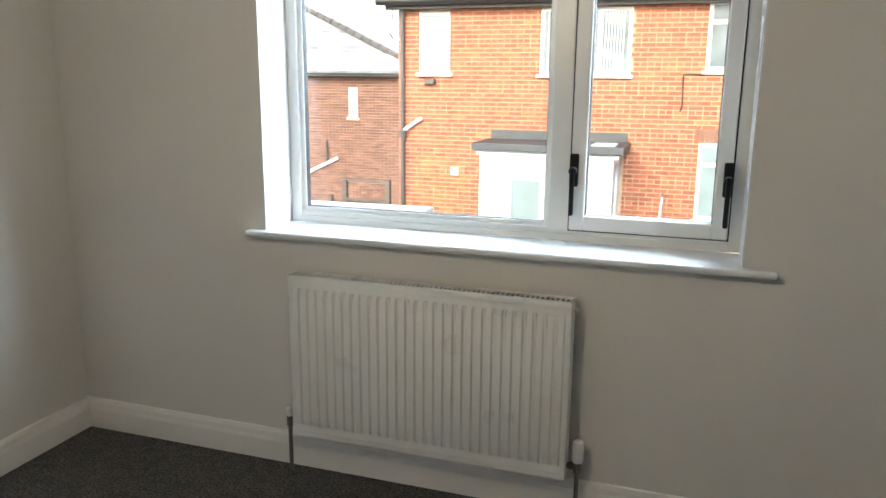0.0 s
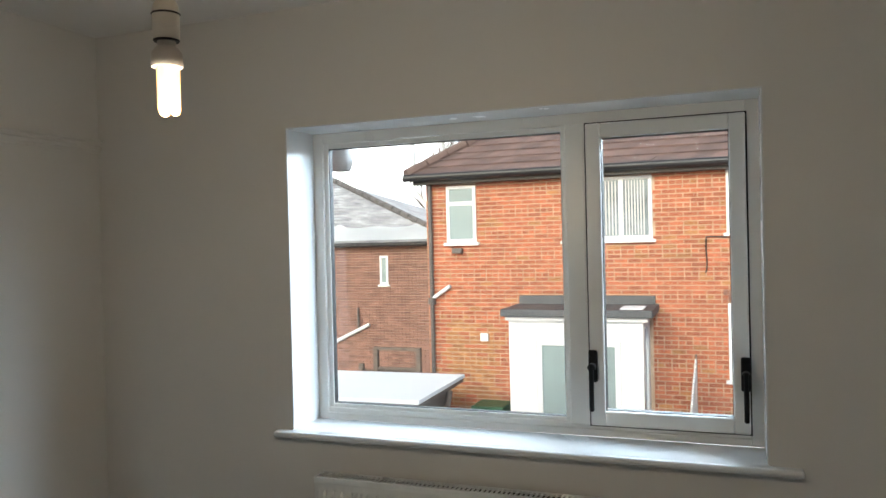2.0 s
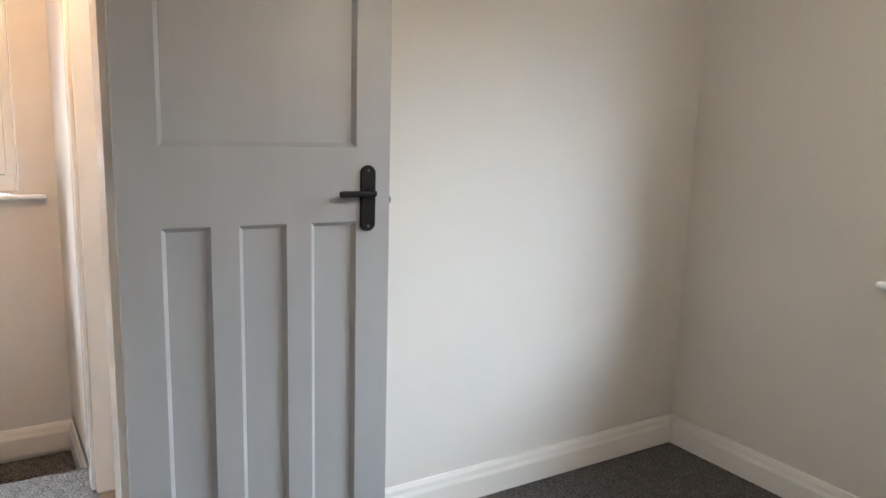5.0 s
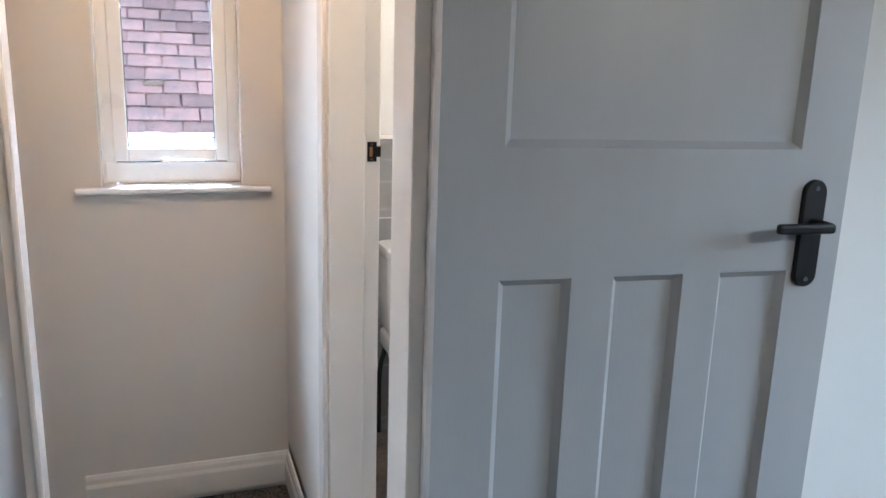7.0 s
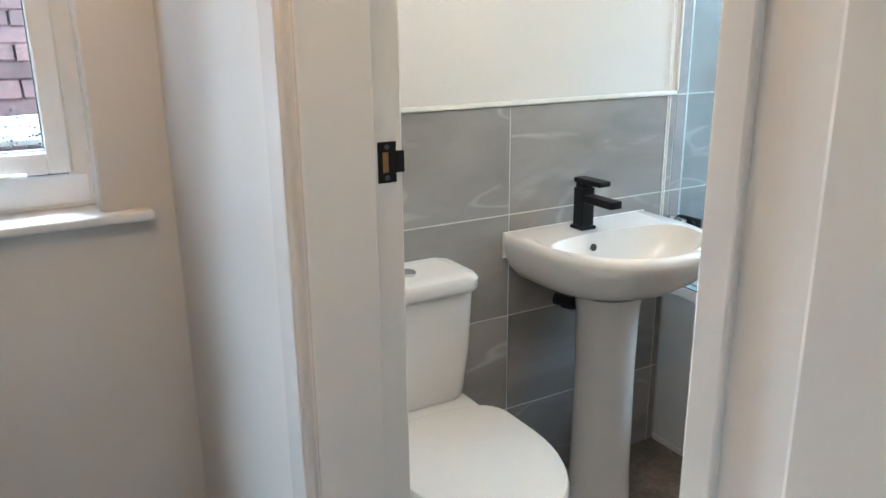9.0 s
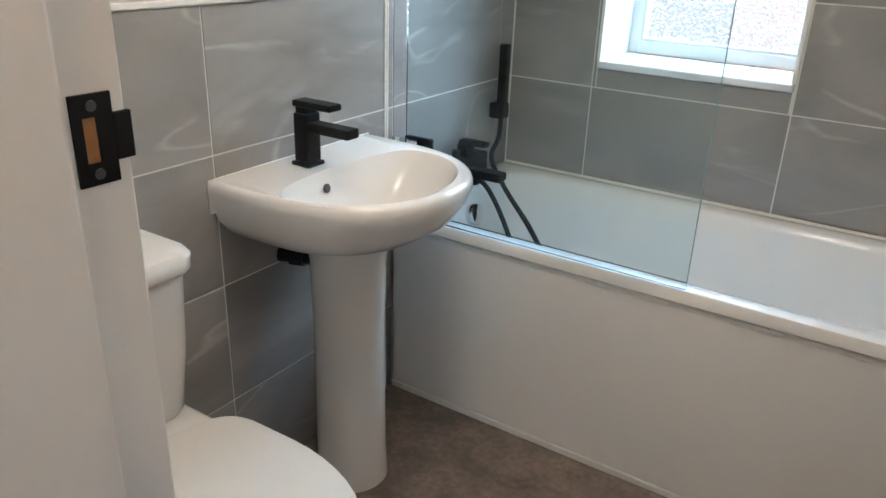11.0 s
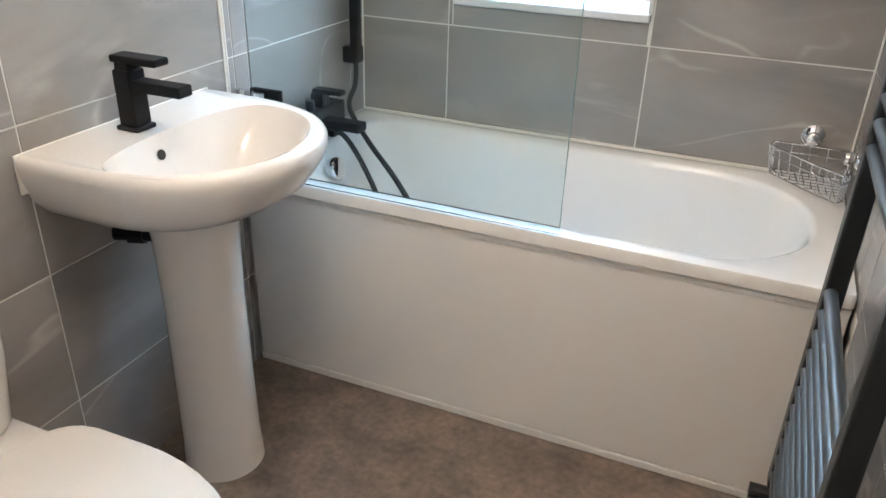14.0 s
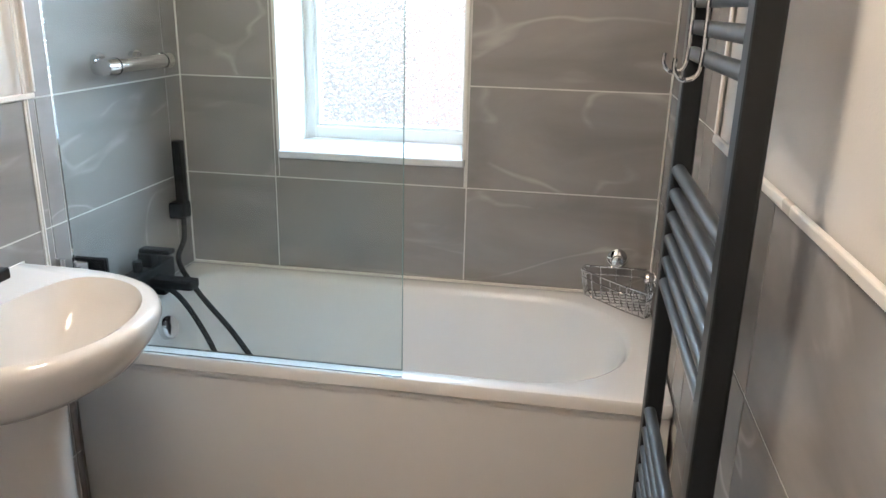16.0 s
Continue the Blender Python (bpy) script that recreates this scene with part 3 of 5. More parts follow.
part("window_frame", frame_x(bmesh.new(), LW[0], LW[1], 1.024, LW[3], -1.72, -1.65, 0.05), UPVC, w3)
part("bottom_rail", box(-1.72, -1.648, LW[0] + 0.01, LW[1] - 0.01, 1.03, 1.098, 0.004), UPVC, w3)
sash = part("sash", frame_x(bmesh.new(), -2.840, -2.452, 1.102, LW[3] - 0.045, -1.70, -1.635, 0.047, 0.005), UPVC, w3)
part("gasket", frame_x(bmesh.new(), -2.846, -2.446, 1.096, LW[3] - 0.04, -1.69, -1.652, 0.0062, 0), GREYP, w3)
part("gasket", frame_x(bmesh.new(), -2.795, -2.497, 1.147, LW[3] - 0.09, -1.69, -1.655, 0.004, 0), RUBBER, sash)
pane("pane", box(-1.674, -1.67, -2.797, -2.495, 1.145, LW[3] - 0.088), GLASS, sash)
bm = bmesh.new()
drops = random.Random(7)
for k in range(130):
    up = abs(drops.gauss(0, 0.035))
    r = drops.uniform(0.0012, 0.0035)
    bmesh.ops.create_icosphere(bm, subdivisions=1, radius=r, matrix=pose(-1.6697, drops.uniform(-2.79, -2.502), 1.152 + up))
pane("condensation", bm, FROST, sash, "beads of condensation low on the glass")
bm = box(-1.634, -1.612, -2.685, -2.655, 1.095, 1.117, 0.006)
add_box(bm, -1.622, -1.610, -2.66, -2.54, 1.101, 1.111, 0.004)
part("latch", bm, UPVC, w3, "cream casement latch")
bm = bmesh.new()
add_box(bm, -1.655, -1.55, LW[0] + 0.001, LW[1] - 0.001, 1.001, 1.024)
add_box(bm, -1.561, -1.525, -2.963, -2.311, 1.0, 1.024, 0.009, 3)
structure("window_sill_3", bm, SILLM, "cream painted bullnosed landing window board", "window sill")

for y0, y1 in ((LW[0] - 0.001, LW[0] + 0.004), (LW[1] - 0.004, LW[1] + 0.001)):
    structure("trim", box(-1.65, -1.557, y0, y1, 1.0245, LW[3]), SILLM, "white painted landing window reveal", "window reveal")

# ---- bedroom door ----
door = thing("door_1", "pale grey painted four-panel door standing open into the bedroom", "door", kind="structure")
DW, DH, DT = 0.716, 1.985, 0.036


def panelled_slab():
    """A board with one tall upper panel and three tall lower panels sunk into both faces."""
    holes = [(0.101, 0.617, 1.323, 1.865), (0.101, 0.222, 0.20, 1.118), (0.294, 0.420, 0.20, 1.118), (0.488, 0.617, 0.20, 1.118)]
    bm = wall_y(0, DW, -DT / 2, DT / 2, 0.012, DH, holes)
    return bm, holes


bm, holes = panelled_slab()
part("door_leaf", bm, DOORP, door)
for x0, x1, z0, z1 in holes:
    bm = bmesh.new()
    rings = []
    for s in (-1, 1):
        for inset, d in ((0.0, DT / 2 - 0.001), (0.012, DT / 2 - 0.013)):
            rings.append([(x0 + inset, s * d, z0 + inset), (x1 - inset, s * d, z0 + inset), (x1 - inset, s * d, z1 - inset), (x0 + inset, s * d, z1 - inset)])
    bm.free()
    bm = loft([rings[0], rings[1]], False, True)
    other = loft([rings[2], rings[3]], False, True)
    tmp = bpy.data.meshes.new("side")
    other.to_mesh(tmp)
    bm.from_mesh(tmp)
    other.free()
    bmesh.ops.recalc_face_normals(bm, faces=bm.faces[:])
    part("door_panel", bm, DOORP, door)


def handle_set(s):
    """Black lever on a long rounded plate, on one face of the door."""
    y = s * DT / 2
    bm = bmesh.new()
    ring = [(0.022 * math.cos(a), (0.070 if a < math.pi else -0.070) + 0.022 * math.sin(a)) for a in (2 * math.pi * k / 32 for k in range(32))]
    bm = loft([[(0.650 + u * f, y + s * d, 1.182 + v * (1 if f == 1 else 0.985)) for u, v in ring] for d, f in ((0, 1), (0.006, 1), (0.009, 0.9))])
    part("handle_plate", bm, BLACK, door, "black oblong handle plate")
    bm = rod((0.650, y, 1.182 + 0.018), (0.650, y + s * 0.048, 1.182 + 0.018), 0.010)
    add_box(bm, 0.553, 0.660, min(y + s * 0.040, y + s * 0.054), max(y + s * 0.040, y + s * 0.054), 1.191, 1.208, 0.005)
    part("handle", bm, BLACK, door, "black lever handle")
    bm = bmesh.new()
    for dz in (-0.078, 0.078):
        add_rod(bm, (0.650, y + s * 0.008, 1.182 + dz), (0.650, y + s * 0.0105, 1.182 + dz), 0.004)
    part("screw", bm, ANTHR, door)


handle_set(-1)
handle_set(1)
part("latch", box(DW - 0.001, DW + 0.010, -0.007, 0.007, 1.165, 1.185, 0.003), CHROME, door, "brass latch bolt")
for z in (0.20, 1.83):
    part("hinge", rod((-0.005, -DT / 2 - 0.002, z - 0.045), (-0.005, -DT / 2 - 0.002, z + 0.045), 0.006), BLACK, door, "black butt hinge")
door.matrix_world = pose(0.181, -2.285, 0.0, 0, 0, 84.5)

# strike plate on the bathroom door lining
st = thing("strike_plate", "black latch strike plate screwed to the door lining", "strike plate")
part("plate", wall_x(-0.7000, -0.6978, -2.1690, -2.1440, 1.201, 1.253, [(-2.1630, -2.1545, 1.214, 1.240)]), BLACK, st)
part("lip", box(-0.7000, -0.6968, -2.1445, -2.1325, 1.213, 1.241, 0.0012), BLACK, st)
part("keep_hole", box(-0.6999, -0.6990, -2.1635, -2.1540, 1.2135, 1.2405), BRASS, st, "bare wood showing in the latch hole")
for z in (1.2075, 1.2465):
    part("screw", rod((-0.6982, -2.157, z), (-0.6968, -2.157, z), 0.0032), ANTHR, st)


# ---- bedroom radiator ----
def radiator():
    r = thing("radiator", "white ribbed single panel radiator under the window", "radiator")
    x0, x1, z0, z1, yb, yf = 1.035, 2.033, 0.172, 0.775, -0.035, -0.10
    part("body", box(x0 + 0.006, x1 - 0.006, yf + 0.006, yb, z0 + 0.004, z1 - 0.010, 0.004), ENAMEL, r)
    n = 29
    pitch = (x1 - x0 - 0.03) / n
    prof = []
    for k in range(n):
        c = x0 + 0.015 + pitch * (k + 0.5)
        prof += [(c - pitch * 0.42, 0.0), (c - pitch * 0.26, 0.009), (c + pitch * 0.26, 0.009), (c + pitch * 0.42, 0.0)]
    bm = bmesh.new()
    cols = []
    zl = [z0 + 0.018, z0 + 0.045, z0 + 0.058, z1 - 0.058, z1 - 0.045, z1 - 0.02]
    pts = [(x0 + 0.002, 0.0), *prof, (x1 - 0.002, 0.0)]
    for x, d in pts:
        cols.append([bm.verts.new((x, yf - (0 if i in (0, 1, 4, 5) else d - 0.0), z)) for i, z in enumerate(zl)])
    for a, b in zip(cols, cols[1:]):
        for i in range(len(zl) - 1):
            bm.faces.new((a[i], b[i], b[i + 1], a[i + 1]))
    part("front_panel", bm, ENAMEL, r, "ribbed white front panel", True)
    part("top_seam", box(x0, x1, yf - 0.002, yf + 0.008, z1 - 0.022, z1 - 0.006, 0.003), ENAMEL, r)
    part("bottom_seam", box(x0, x1, yf - 0.002, yf + 0.008, z0, z0 + 0.020, 0.003), ENAMEL, r)
    bm = bmesh.new()
    add_box(bm, x0, x1, yf - 0.002, yf + 0.014, z1 - 0.008, z1, 0.002)
    add_box(bm, x0, x1, yb - 0.010, yb + 0.004, z1 - 0.008, z1, 0.002)
    m = 60
    for k in range(m + 1):
        x = x0 + 0.010 + (x1 - x0 - 0.02) * k / m
        add_box(bm, x - 0.0025, x + 0.0025, yf + 0.012, yb - 0.008, z1 - 0.007, z1 - 0.001)
    part("top_grille", bm, ENAMEL, r, "slotted white top grille")
    part("grille_shadow_gap", box(x0 + 0.004, x1 - 0.004, yf + 0.012, yb - 0.006, z1 - 0.014, z1 - 0.009), SLOT, r)
    part("side_cover", box(x0, x0 + 0.006, yf, yb, z0 + 0.002, z1 - 0.002, 0.002), ENAMEL, r)
    part("side_cover", box(x1 - 0.006, x1, yf, yb, z0 + 0.002, z1 - 0.002, 0.002), ENAMEL, r)
    part("bleed_valve", rod((x1, -0.06, z1 - 0.035), (x1 + 0.016, -0.06, z1 - 0.035), 0.008), ENAMEL, r)
    part("bracket", box(x0 + 0.15, x0 + 0.18, yb, 0.0, z0 + 0.05, z1 - 0.05), ENAMEL, r)
    part("bracket", box(x1 - 0.18, x1 - 0.15, yb, 0.0, z0 + 0.05, z1 - 0.05), ENAMEL, r)
    for x, s in ((x0, -1), (x1, 1)):
        px = x + s * 0.034
        part("pipe", rod((px, -0.06, 0.0), (px, -0.06, z0 + 0.02), 0.0075), COPPER, r, "dull grey pipe")
        bm = rod((px, -0.06, z0 + 0.012), (px, -0.06, z0 + 0.05), 0.012)
        add_rod(bm, (px, -0.06, z0 + 0.035), (x, -0.06, z0 + 0.035), 0.010)
        add_rod(bm, (px - s * 0.012, -0.06, z0 + 0.035), (px - s * 0.026, -0.06, z0 + 0.035), 0.014, n=6)
        part("valve", bm, COPPER, r, "metal radiator valve")
        if s > 0:
            part("valve_cap", lathe([(0.017, 0), (0.019, 0.006), (0.019, 0.05), (0.016, 0.072), (0.010, 0.074)], 16, (px, -0.06, z0 + 0.052)), ENAMEL, r, "white thermostatic valve head", True)
        else:
            part("valve_cap", lathe([(0.011, 0), (0.012, 0.030), (0.008, 0.034)], 14, (px, -0.06, z0 + 0.048)), ENAMEL, r, "white plastic valve cap", True)


radiator()


# ---- bedroom pendant lamp ----
def pendant():
    p = thing("pendant_lamp", "bare lit low-energy bulb in a cream lampholder", "ceiling lamp")
    x, y = 1.603, -1.46
    part("ceiling_rose", lathe([(0.012, -0.030), (0.038, -0.018), (0.045, -0.006), (0.045, 0)], 24, (x, y, H)), LAMPW, p, "white ceiling rose", True)
    part("flex", rod((x, y, 2.0), (x, y, H - 0.02), 0.0035), LAMPW, p, "white flex")
    bar = part("cord_bar", box(-0.052, 0.052, -0.018, 0.018, -0.016, 0.016, 0.003), LAMPW, p, "white plastic cord connector")
    bar.matrix_world = pose(x + 0.012, y, 2.012, 0, 4, -14)
    z = 1.80
    part("lampholder", lathe([(0.020, 0.118), (0.021, 0.142), (0.021, 0.158), (0.019, 0.172), (0.012, 0.188), (0.006, 0.192)], 24, (x, y, z)), LAMPW, p, "cream lampholder", True)
    part("holder_ring", lathe([(0.0215, 0.1575), (0.0225, 0.159), (0.0215, 0.1605)], 24, (x, y, z)), BLACK, p, "dark ring")
    part("holder_ring", lathe([(0.019, 0.116), (0.0205, 0.118), (0.019, 0.120)], 24, (x, y, z)), BLACK, p, "dark ring")
    part("bulb_base", lathe([(0.0235, 0.076), (0.0245, 0.080), (0.0235, 0.098), (0.018, 0.106), (0.014, 0.108), (0.014, 0.118)], 24, (x, y, z)), LAMPW, p, "cream plastic bulb base", True)
    for dx, dy in ((-0.010, 0.004), (0.010, 0.004), (0.0, -0.011)):
        part("bulb_tube", lathe([(0.002, 0.0), (0.006, 0.002), (0.0085, 0.008), (0.0085, 0.078)], 14, (x + dx, y + dy, z)), FLAME, p, "glowing lamp tube", True)


pendant()


# ---- bath ----
def rounded_ring(cx, cy, hx, hy, r0, r1, z, n=10):
    """A rectangle with rounded corners: r0 at the low-x end, r1 at the high-x end."""
    pts = []
    for sx, sy, a0, r in ((1, 1, 0, r1), (-1, 1, 90, r0), (-1, -1, 180, r0), (1, -1, 270, r1)):
        for k in range(n):
            a = radians(a0 + 90 * k / (n - 1))
            pts.append((cx + sx * (hx - r) + r * math.cos(a), cy + sy * (hy - r) + r * math.sin(a), z))
    return pts


def bath():
    b = thing("bath", "white acrylic bath with plain front panel along the tiled wall", "bath")
    x0, x1, y0, y1, zr = XL + 0.002, XT - 0.003, -0.758, YR - 0.003, 0.587
    cx, cy = (x0 + x1) / 2, (y0 + y1) / 2
    ox, oy = (x1 - x0) / 2, (y1 - y0) / 2
    bx, by = (-1.483 - 0.160) / 2, (-0.708 - 0.150) / 2
    hx, hy = (1.483 - 0.160) / 2, (0.708 - 0.150) / 2
    rings = [rounded_ring(cx, cy, ox - 0.012, oy - 0.012, 0.01, 0.01, zr - 0.038), rounded_ring(cx, cy, ox, oy, 0.012, 0.012, zr - 0.033), rounded_ring(cx, cy, ox, oy, 0.012, 0.012, zr - 0.010),
             rounded_ring(cx, cy, ox - 0.003, oy - 0.003, 0.012, 0.012, zr - 0.003), rounded_ring(cx, cy, ox - 0.010, oy - 0.010, 0.012, 0.012, zr),
             rounded_ring(bx, by, hx + 0.008, hy + 0.008, 0.13, 0.265, zr - 0.001), rounded_ring(bx, by, hx, hy, 0.125, 0.262, zr - 0.006), rounded_ring(bx, by, hx - 0.008, hy - 0.008, 0.12, 0.255, zr - 0.022),
             rounded_ring(bx - 0.005, by, hx - 0.028, hy - 0.022, 0.12, 0.25, zr - 0.10), rounded_ring(bx - 0.025, by, hx - 0.075, hy - 0.045, 0.12, 0.23, zr - 0.28),
             rounded_ring(bx - 0.04, by, hx - 0.115, hy - 0.065, 0.12, 0.20, zr - 0.36), rounded_ring(bx - 0.05, by, hx - 0.17, hy - 0.11, 0.10, 0.16, zr - 0.39)]
    part("tub", loft(rings, False, True), ACRYL, b, "glossy white tub", True)
    part("front_panel", box(x0 + 0.004, x1 - 0.003, -0.7485, -0.735, 0.022, zr - 0.037, 0.003), PANEL, b, "plain white front panel")
    part("plinth", box(x0 + 0.004, x1 - 0.003, -0.7515, -0.735, 0.0, 0.021, 0.003), PANEL, b, "white plinth strip")
    part("panel_lip", box(x0 + 0.004, x1 - 0.003, -0.7515, -0.735, zr - 0.052, zr - 0.0385, 0.002), PANEL, b)
    part("wall_seal", box(x0, x1, y1 - 0.006, y1 + 0.002, zr - 0.002, zr + 0.006, 0.002), TRIMP, b, "white sealant bead")
    part("overflow_cover", lathe([(0.034, -0.01), (0.035, 0.010), (0.031, 0.016), (0.010, 0.019)], 28), CHROME, b, "round chrome overflow", True).matrix_world = pose(-1.448, -0.452, 0.512, 0, 72, 0)


bath()


def shower_screen():
    s = thing("shower_screen", "clear frameless glass shower screen on the bath rim", "shower screen")
    pane("glass", box(-1.497, -0.695, -0.757, -0.751, 0.606, 2.05), SCREEN, s)
    part("glass_edge", box(-0.6949, -0.6935, -0.757, -0.751, 0.606, 2.05), EDGEG, s, "greenish polished glass edge")
    part("bottom_seal", box(-1.497, -0.694, -0.759, -0.749, 0.589, 0.607, 0.003), SCREEN, s, "clear plastic bottom seal")
    part("glass_edge", box(-1.4985, -1.4971, -0.757, -0.751, 0.606, 2.05), UPVC, s, "pale polished glass edge")
    for z in (0.748, 1.86):
        part("clamp_back", box(-1.4965, -1.414, -0.7505, -0.742, z, z + 0.072, 0.002), BLACK, s, "black clamp gasket")
        part("clamp_gasket", frame_y(bmesh.new(), -1.4965, -1.414, z, z + 0.072, -0.7605, -0.7572, 0.004, 0), BLACK, s, "black clamp gasket")
        part("hinge_clamp", box(-1.491, -1.452, -0.768, -0.7575, z + 0.006, z + 0.066, 0.004), CHROME, s, "square chrome hinge clamp")
        part("hinge_knuckle", rod((-1.436, -0.7575, z + 0.036), (-1.436, -0.767, z + 0.036), 0.010, n=16), CHROME, s, "round chrome fixing")
        part("wall_bracket", box(-1.549, -1.4965, -0.752, -0.744, z + 0.01, z + 0.062, 0.003), CHROME, s)


shower_screen()


def bath_mixer():
    m = thing("bath_mixer_tap", "matt black square bath shower mixer on the bath end", "bath tap")
    x, y, z = -1.500, -0.455, 0.641
    part("body", box(x - 0.028, x + 0.028, y - 0.115, y + 0.115, z - 0.008, z + 0.050, 0.006), BLACK, m)
    part("spout", box(x + 0.01, x + 0.15, y - 0.028, y + 0.022, z + 0.0, z + 0.026, 0.005), BLACK, m)
    part("foot", box(x - 0.022, x + 0.022, y - 0.10, y - 0.055, z - 0.054, z - 0.007, 0.004), BLACK, m)
    part("foot", box(x - 0.022, x + 0.022, y + 0.055, y + 0.10, z - 0.054, z - 0.007, 0.004), BLACK, m)
    part("lever", box(x - 0.018, x + 0.075, y + 0.005, y + 0.040, z + 0.088, z + 0.102, 0.004), BLACK, m)
    part("cartridge", box(x - 0.020, x + 0.020, y, y + 0.042, z + 0.049, z + 0.090, 0.004), BLACK, m)
    part("diverter", rod((x, y - 0.035, z + 0.049), (x, y - 0.035, z + 0.080), 0.013), BLACK, m)
    part("cap", box(x - 0.018, x + 0.018, y - 0.135, y - 0.114, z + 0.004, z + 0.040, 0.004), BLACK, m)
    h = thing("hand_shower", "matt black bar hand shower in a wall holder", "shower head")
    part("handset", box(XL + 0.020, XL + 0.048, -0.205, -0.175, 0.80, 1.005, 0.005), BLACK, h)
    part("holder", box(XL, XL + 0.050, -0.215, -0.165, 0.765, 0.815, 0.005), BLACK, h)
    part("hose", tube([(XL + 0.034, -0.19, 0.78), (XL + 0.036, -0.20, 0.70), (XL + 0.040, -0.25, 0.64), (XL + 0.15, -0.34, 0.575), (XL + 0.30, -0.43, 0.49), (XL + 0.43, -0.50, 0.36), (XL + 0.40, -0.50, 0.235),
                       (XL + 0.31, -0.48, 0.30), (XL + 0.22, -0.43, 0.46), (XL + 0.12, -0.41, 0.595), (XL + 0.055, -0.43, 0.63)], 0.008, 10, 7), RUBBER, h, "black ribbed hose", True)
    v = thing("shower_valve", "chrome thermostatic bar shower valve on the tiles", "shower valve")
    yb, z = -0.39, 1.245
    part("bar", rod((XL + 0.055, yb - 0.115, z), (XL + 0.055, yb + 0.115, z), 0.020, n=24), CHROME, v, "", True)
    part("knob", rod((XL + 0.055, yb - 0.165, z), (XL + 0.055, yb - 0.118, z), 0.022, n=24), CHROME, v, "", True)
    part("knob", rod((XL + 0.055, yb + 0.118, z), (XL + 0.055, yb + 0.150, z), 0.022, n=24), CHROME, v, "", True)
    part("knob_ring", rod((XL + 0.055, yb - 0.119, z), (XL + 0.055, yb - 0.114, z), 0.0225, n=24), BLACK, v)
    for dy in (-0.11, 0.06):
        part("wall_flange", rod((XL, yb + dy, z + 0.004), (XL + 0.014, yb + dy, z + 0.004), 0.028, n=20), CHROME, v, "", True)
        part("elbow", rod((XL + 0.012, yb + dy, z + 0.003), (XL + 0.05, yb + dy, z + 0.001), 0.013), CHROME, v)


bath_mixer()


def wire_basket():
    w = thing("corner_basket", "chrome wire corner basket fixed by round suction knobs", "shower caddy")
    c = Vector((XT - 0.012, YR - 0.012, 0))
    a, d = 0.185, 0.185

    def outline(z, f):
        return [(c.x - a * f, c.y - 0.005, z), (c.x - a * f - 0.01, c.y - 0.045 * f, z), (c.x - 0.09 * f, c.y - 0.155 * f, z), (c.x - 0.02, c.y - d * f - 0.03 * f, z), (c.x - 0.003, c.y - d * f, z), (c.x - 0.003, c.y - 0.005, z), (c.x - a * f, c.y - 0.005, z)]

    for z, f in ((0.676, 1.0), (0.652, 0.99), (0.598, 0.93)):
        o = outline(z, f)
        bm = bmesh.new()
        for p, q in zip(o, o[1:]):
            add_rod(bm, p, q, 0.0032 if z > 0.67 else 0.0022, n=6)
        part("rim", bm, CHROME, w)
    top, low = outline(0.676, 1.0), outline(0.598, 0.93)
    for i in range(6):
        for s in range(4):
            p = Vector(top[i]).lerp(Vector(top[i + 1]), s / 4)
            q = Vector(low[i]).lerp(Vector(low[i + 1]), s / 4)
            part("upright_wire", rod(p, q, 0.0019, n=6), CHROME, w)
    for k in range(9):
        f = k / 9
        part("base_wire", rod((c.x - a * 0.92 + 0.16 * f, c.y - 0.006, 0.597), (c.x - a * 0.92 + 0.16 * f + 0.006, c.y - 0.04 - 0.14 * f, 0.597), 0.0019, n=6), CHROME, w)
    for k in range(7):
        f = k / 7
        part("base_wire", rod((c.x - a * 0.92 + 0.15 * f * f, c.y - 0.01 - 0.16 * f, 0.599), (c.x - 0.005, c.y - 0.01 - 0.16 * f, 0.599), 0.0019, n=6), CHROME, w)
    for m in (pose(-0.185, YR, 0.701, 90, 0, 0), pose(XT, -0.28, 0.715, 0, -90, 0)):
        part("suction_knob", lathe([(0.030, 0), (0.030, 0.006), (0.022, 0.014), (0.014, 0.018), (0.014, 0.026), (0.018, 0.032), (0.017, 0.040), (0.008, 0.044)], 24), CHROME, w, "round chrome suction knob", True).matrix_world = m


wire_basket()


# ---- wash basin ----
def basin_ring(f, z, front=26, back=20, y_c=-1.125, hw=0.268, depth=0.445):
    """A D-shaped outline: straight at the wall, a full bow to the front."""
    pts = []
    for k in range(front):
        a = -math.pi / 2 + math.pi * k / (front - 1)
        bow = max(0.0, math.cos(a)) ** 0.62
        pts.append((XL + (0.06 + (depth - 0.06) * bow) * f, y_c + hw * math.sin(a) * f, z))
    for k in range(back):
        pts.append((XL, y_c + hw * f * (1 - 2 * k / (back - 1)), z))
    return pts


def bowl_ring(cx, cy, rx, ry, z, front=26, back=20, flat=0.52):
    """The inner bowl: round to the front, flatter to the wall, point for point with the outline."""
    pts = []
    for k in range(front + back):
        a = -math.pi / 2 + (math.pi * k / (front - 1) if k < front else math.pi + math.pi * (k - front + 1) / (back + 1))
        c, s = math.cos(a), math.sin(a)
        pts.append((cx + rx * (c if c > 0 else math.copysign(abs(c) ** 0.6, c) * flat), cy + ry * s, z))
    return pts


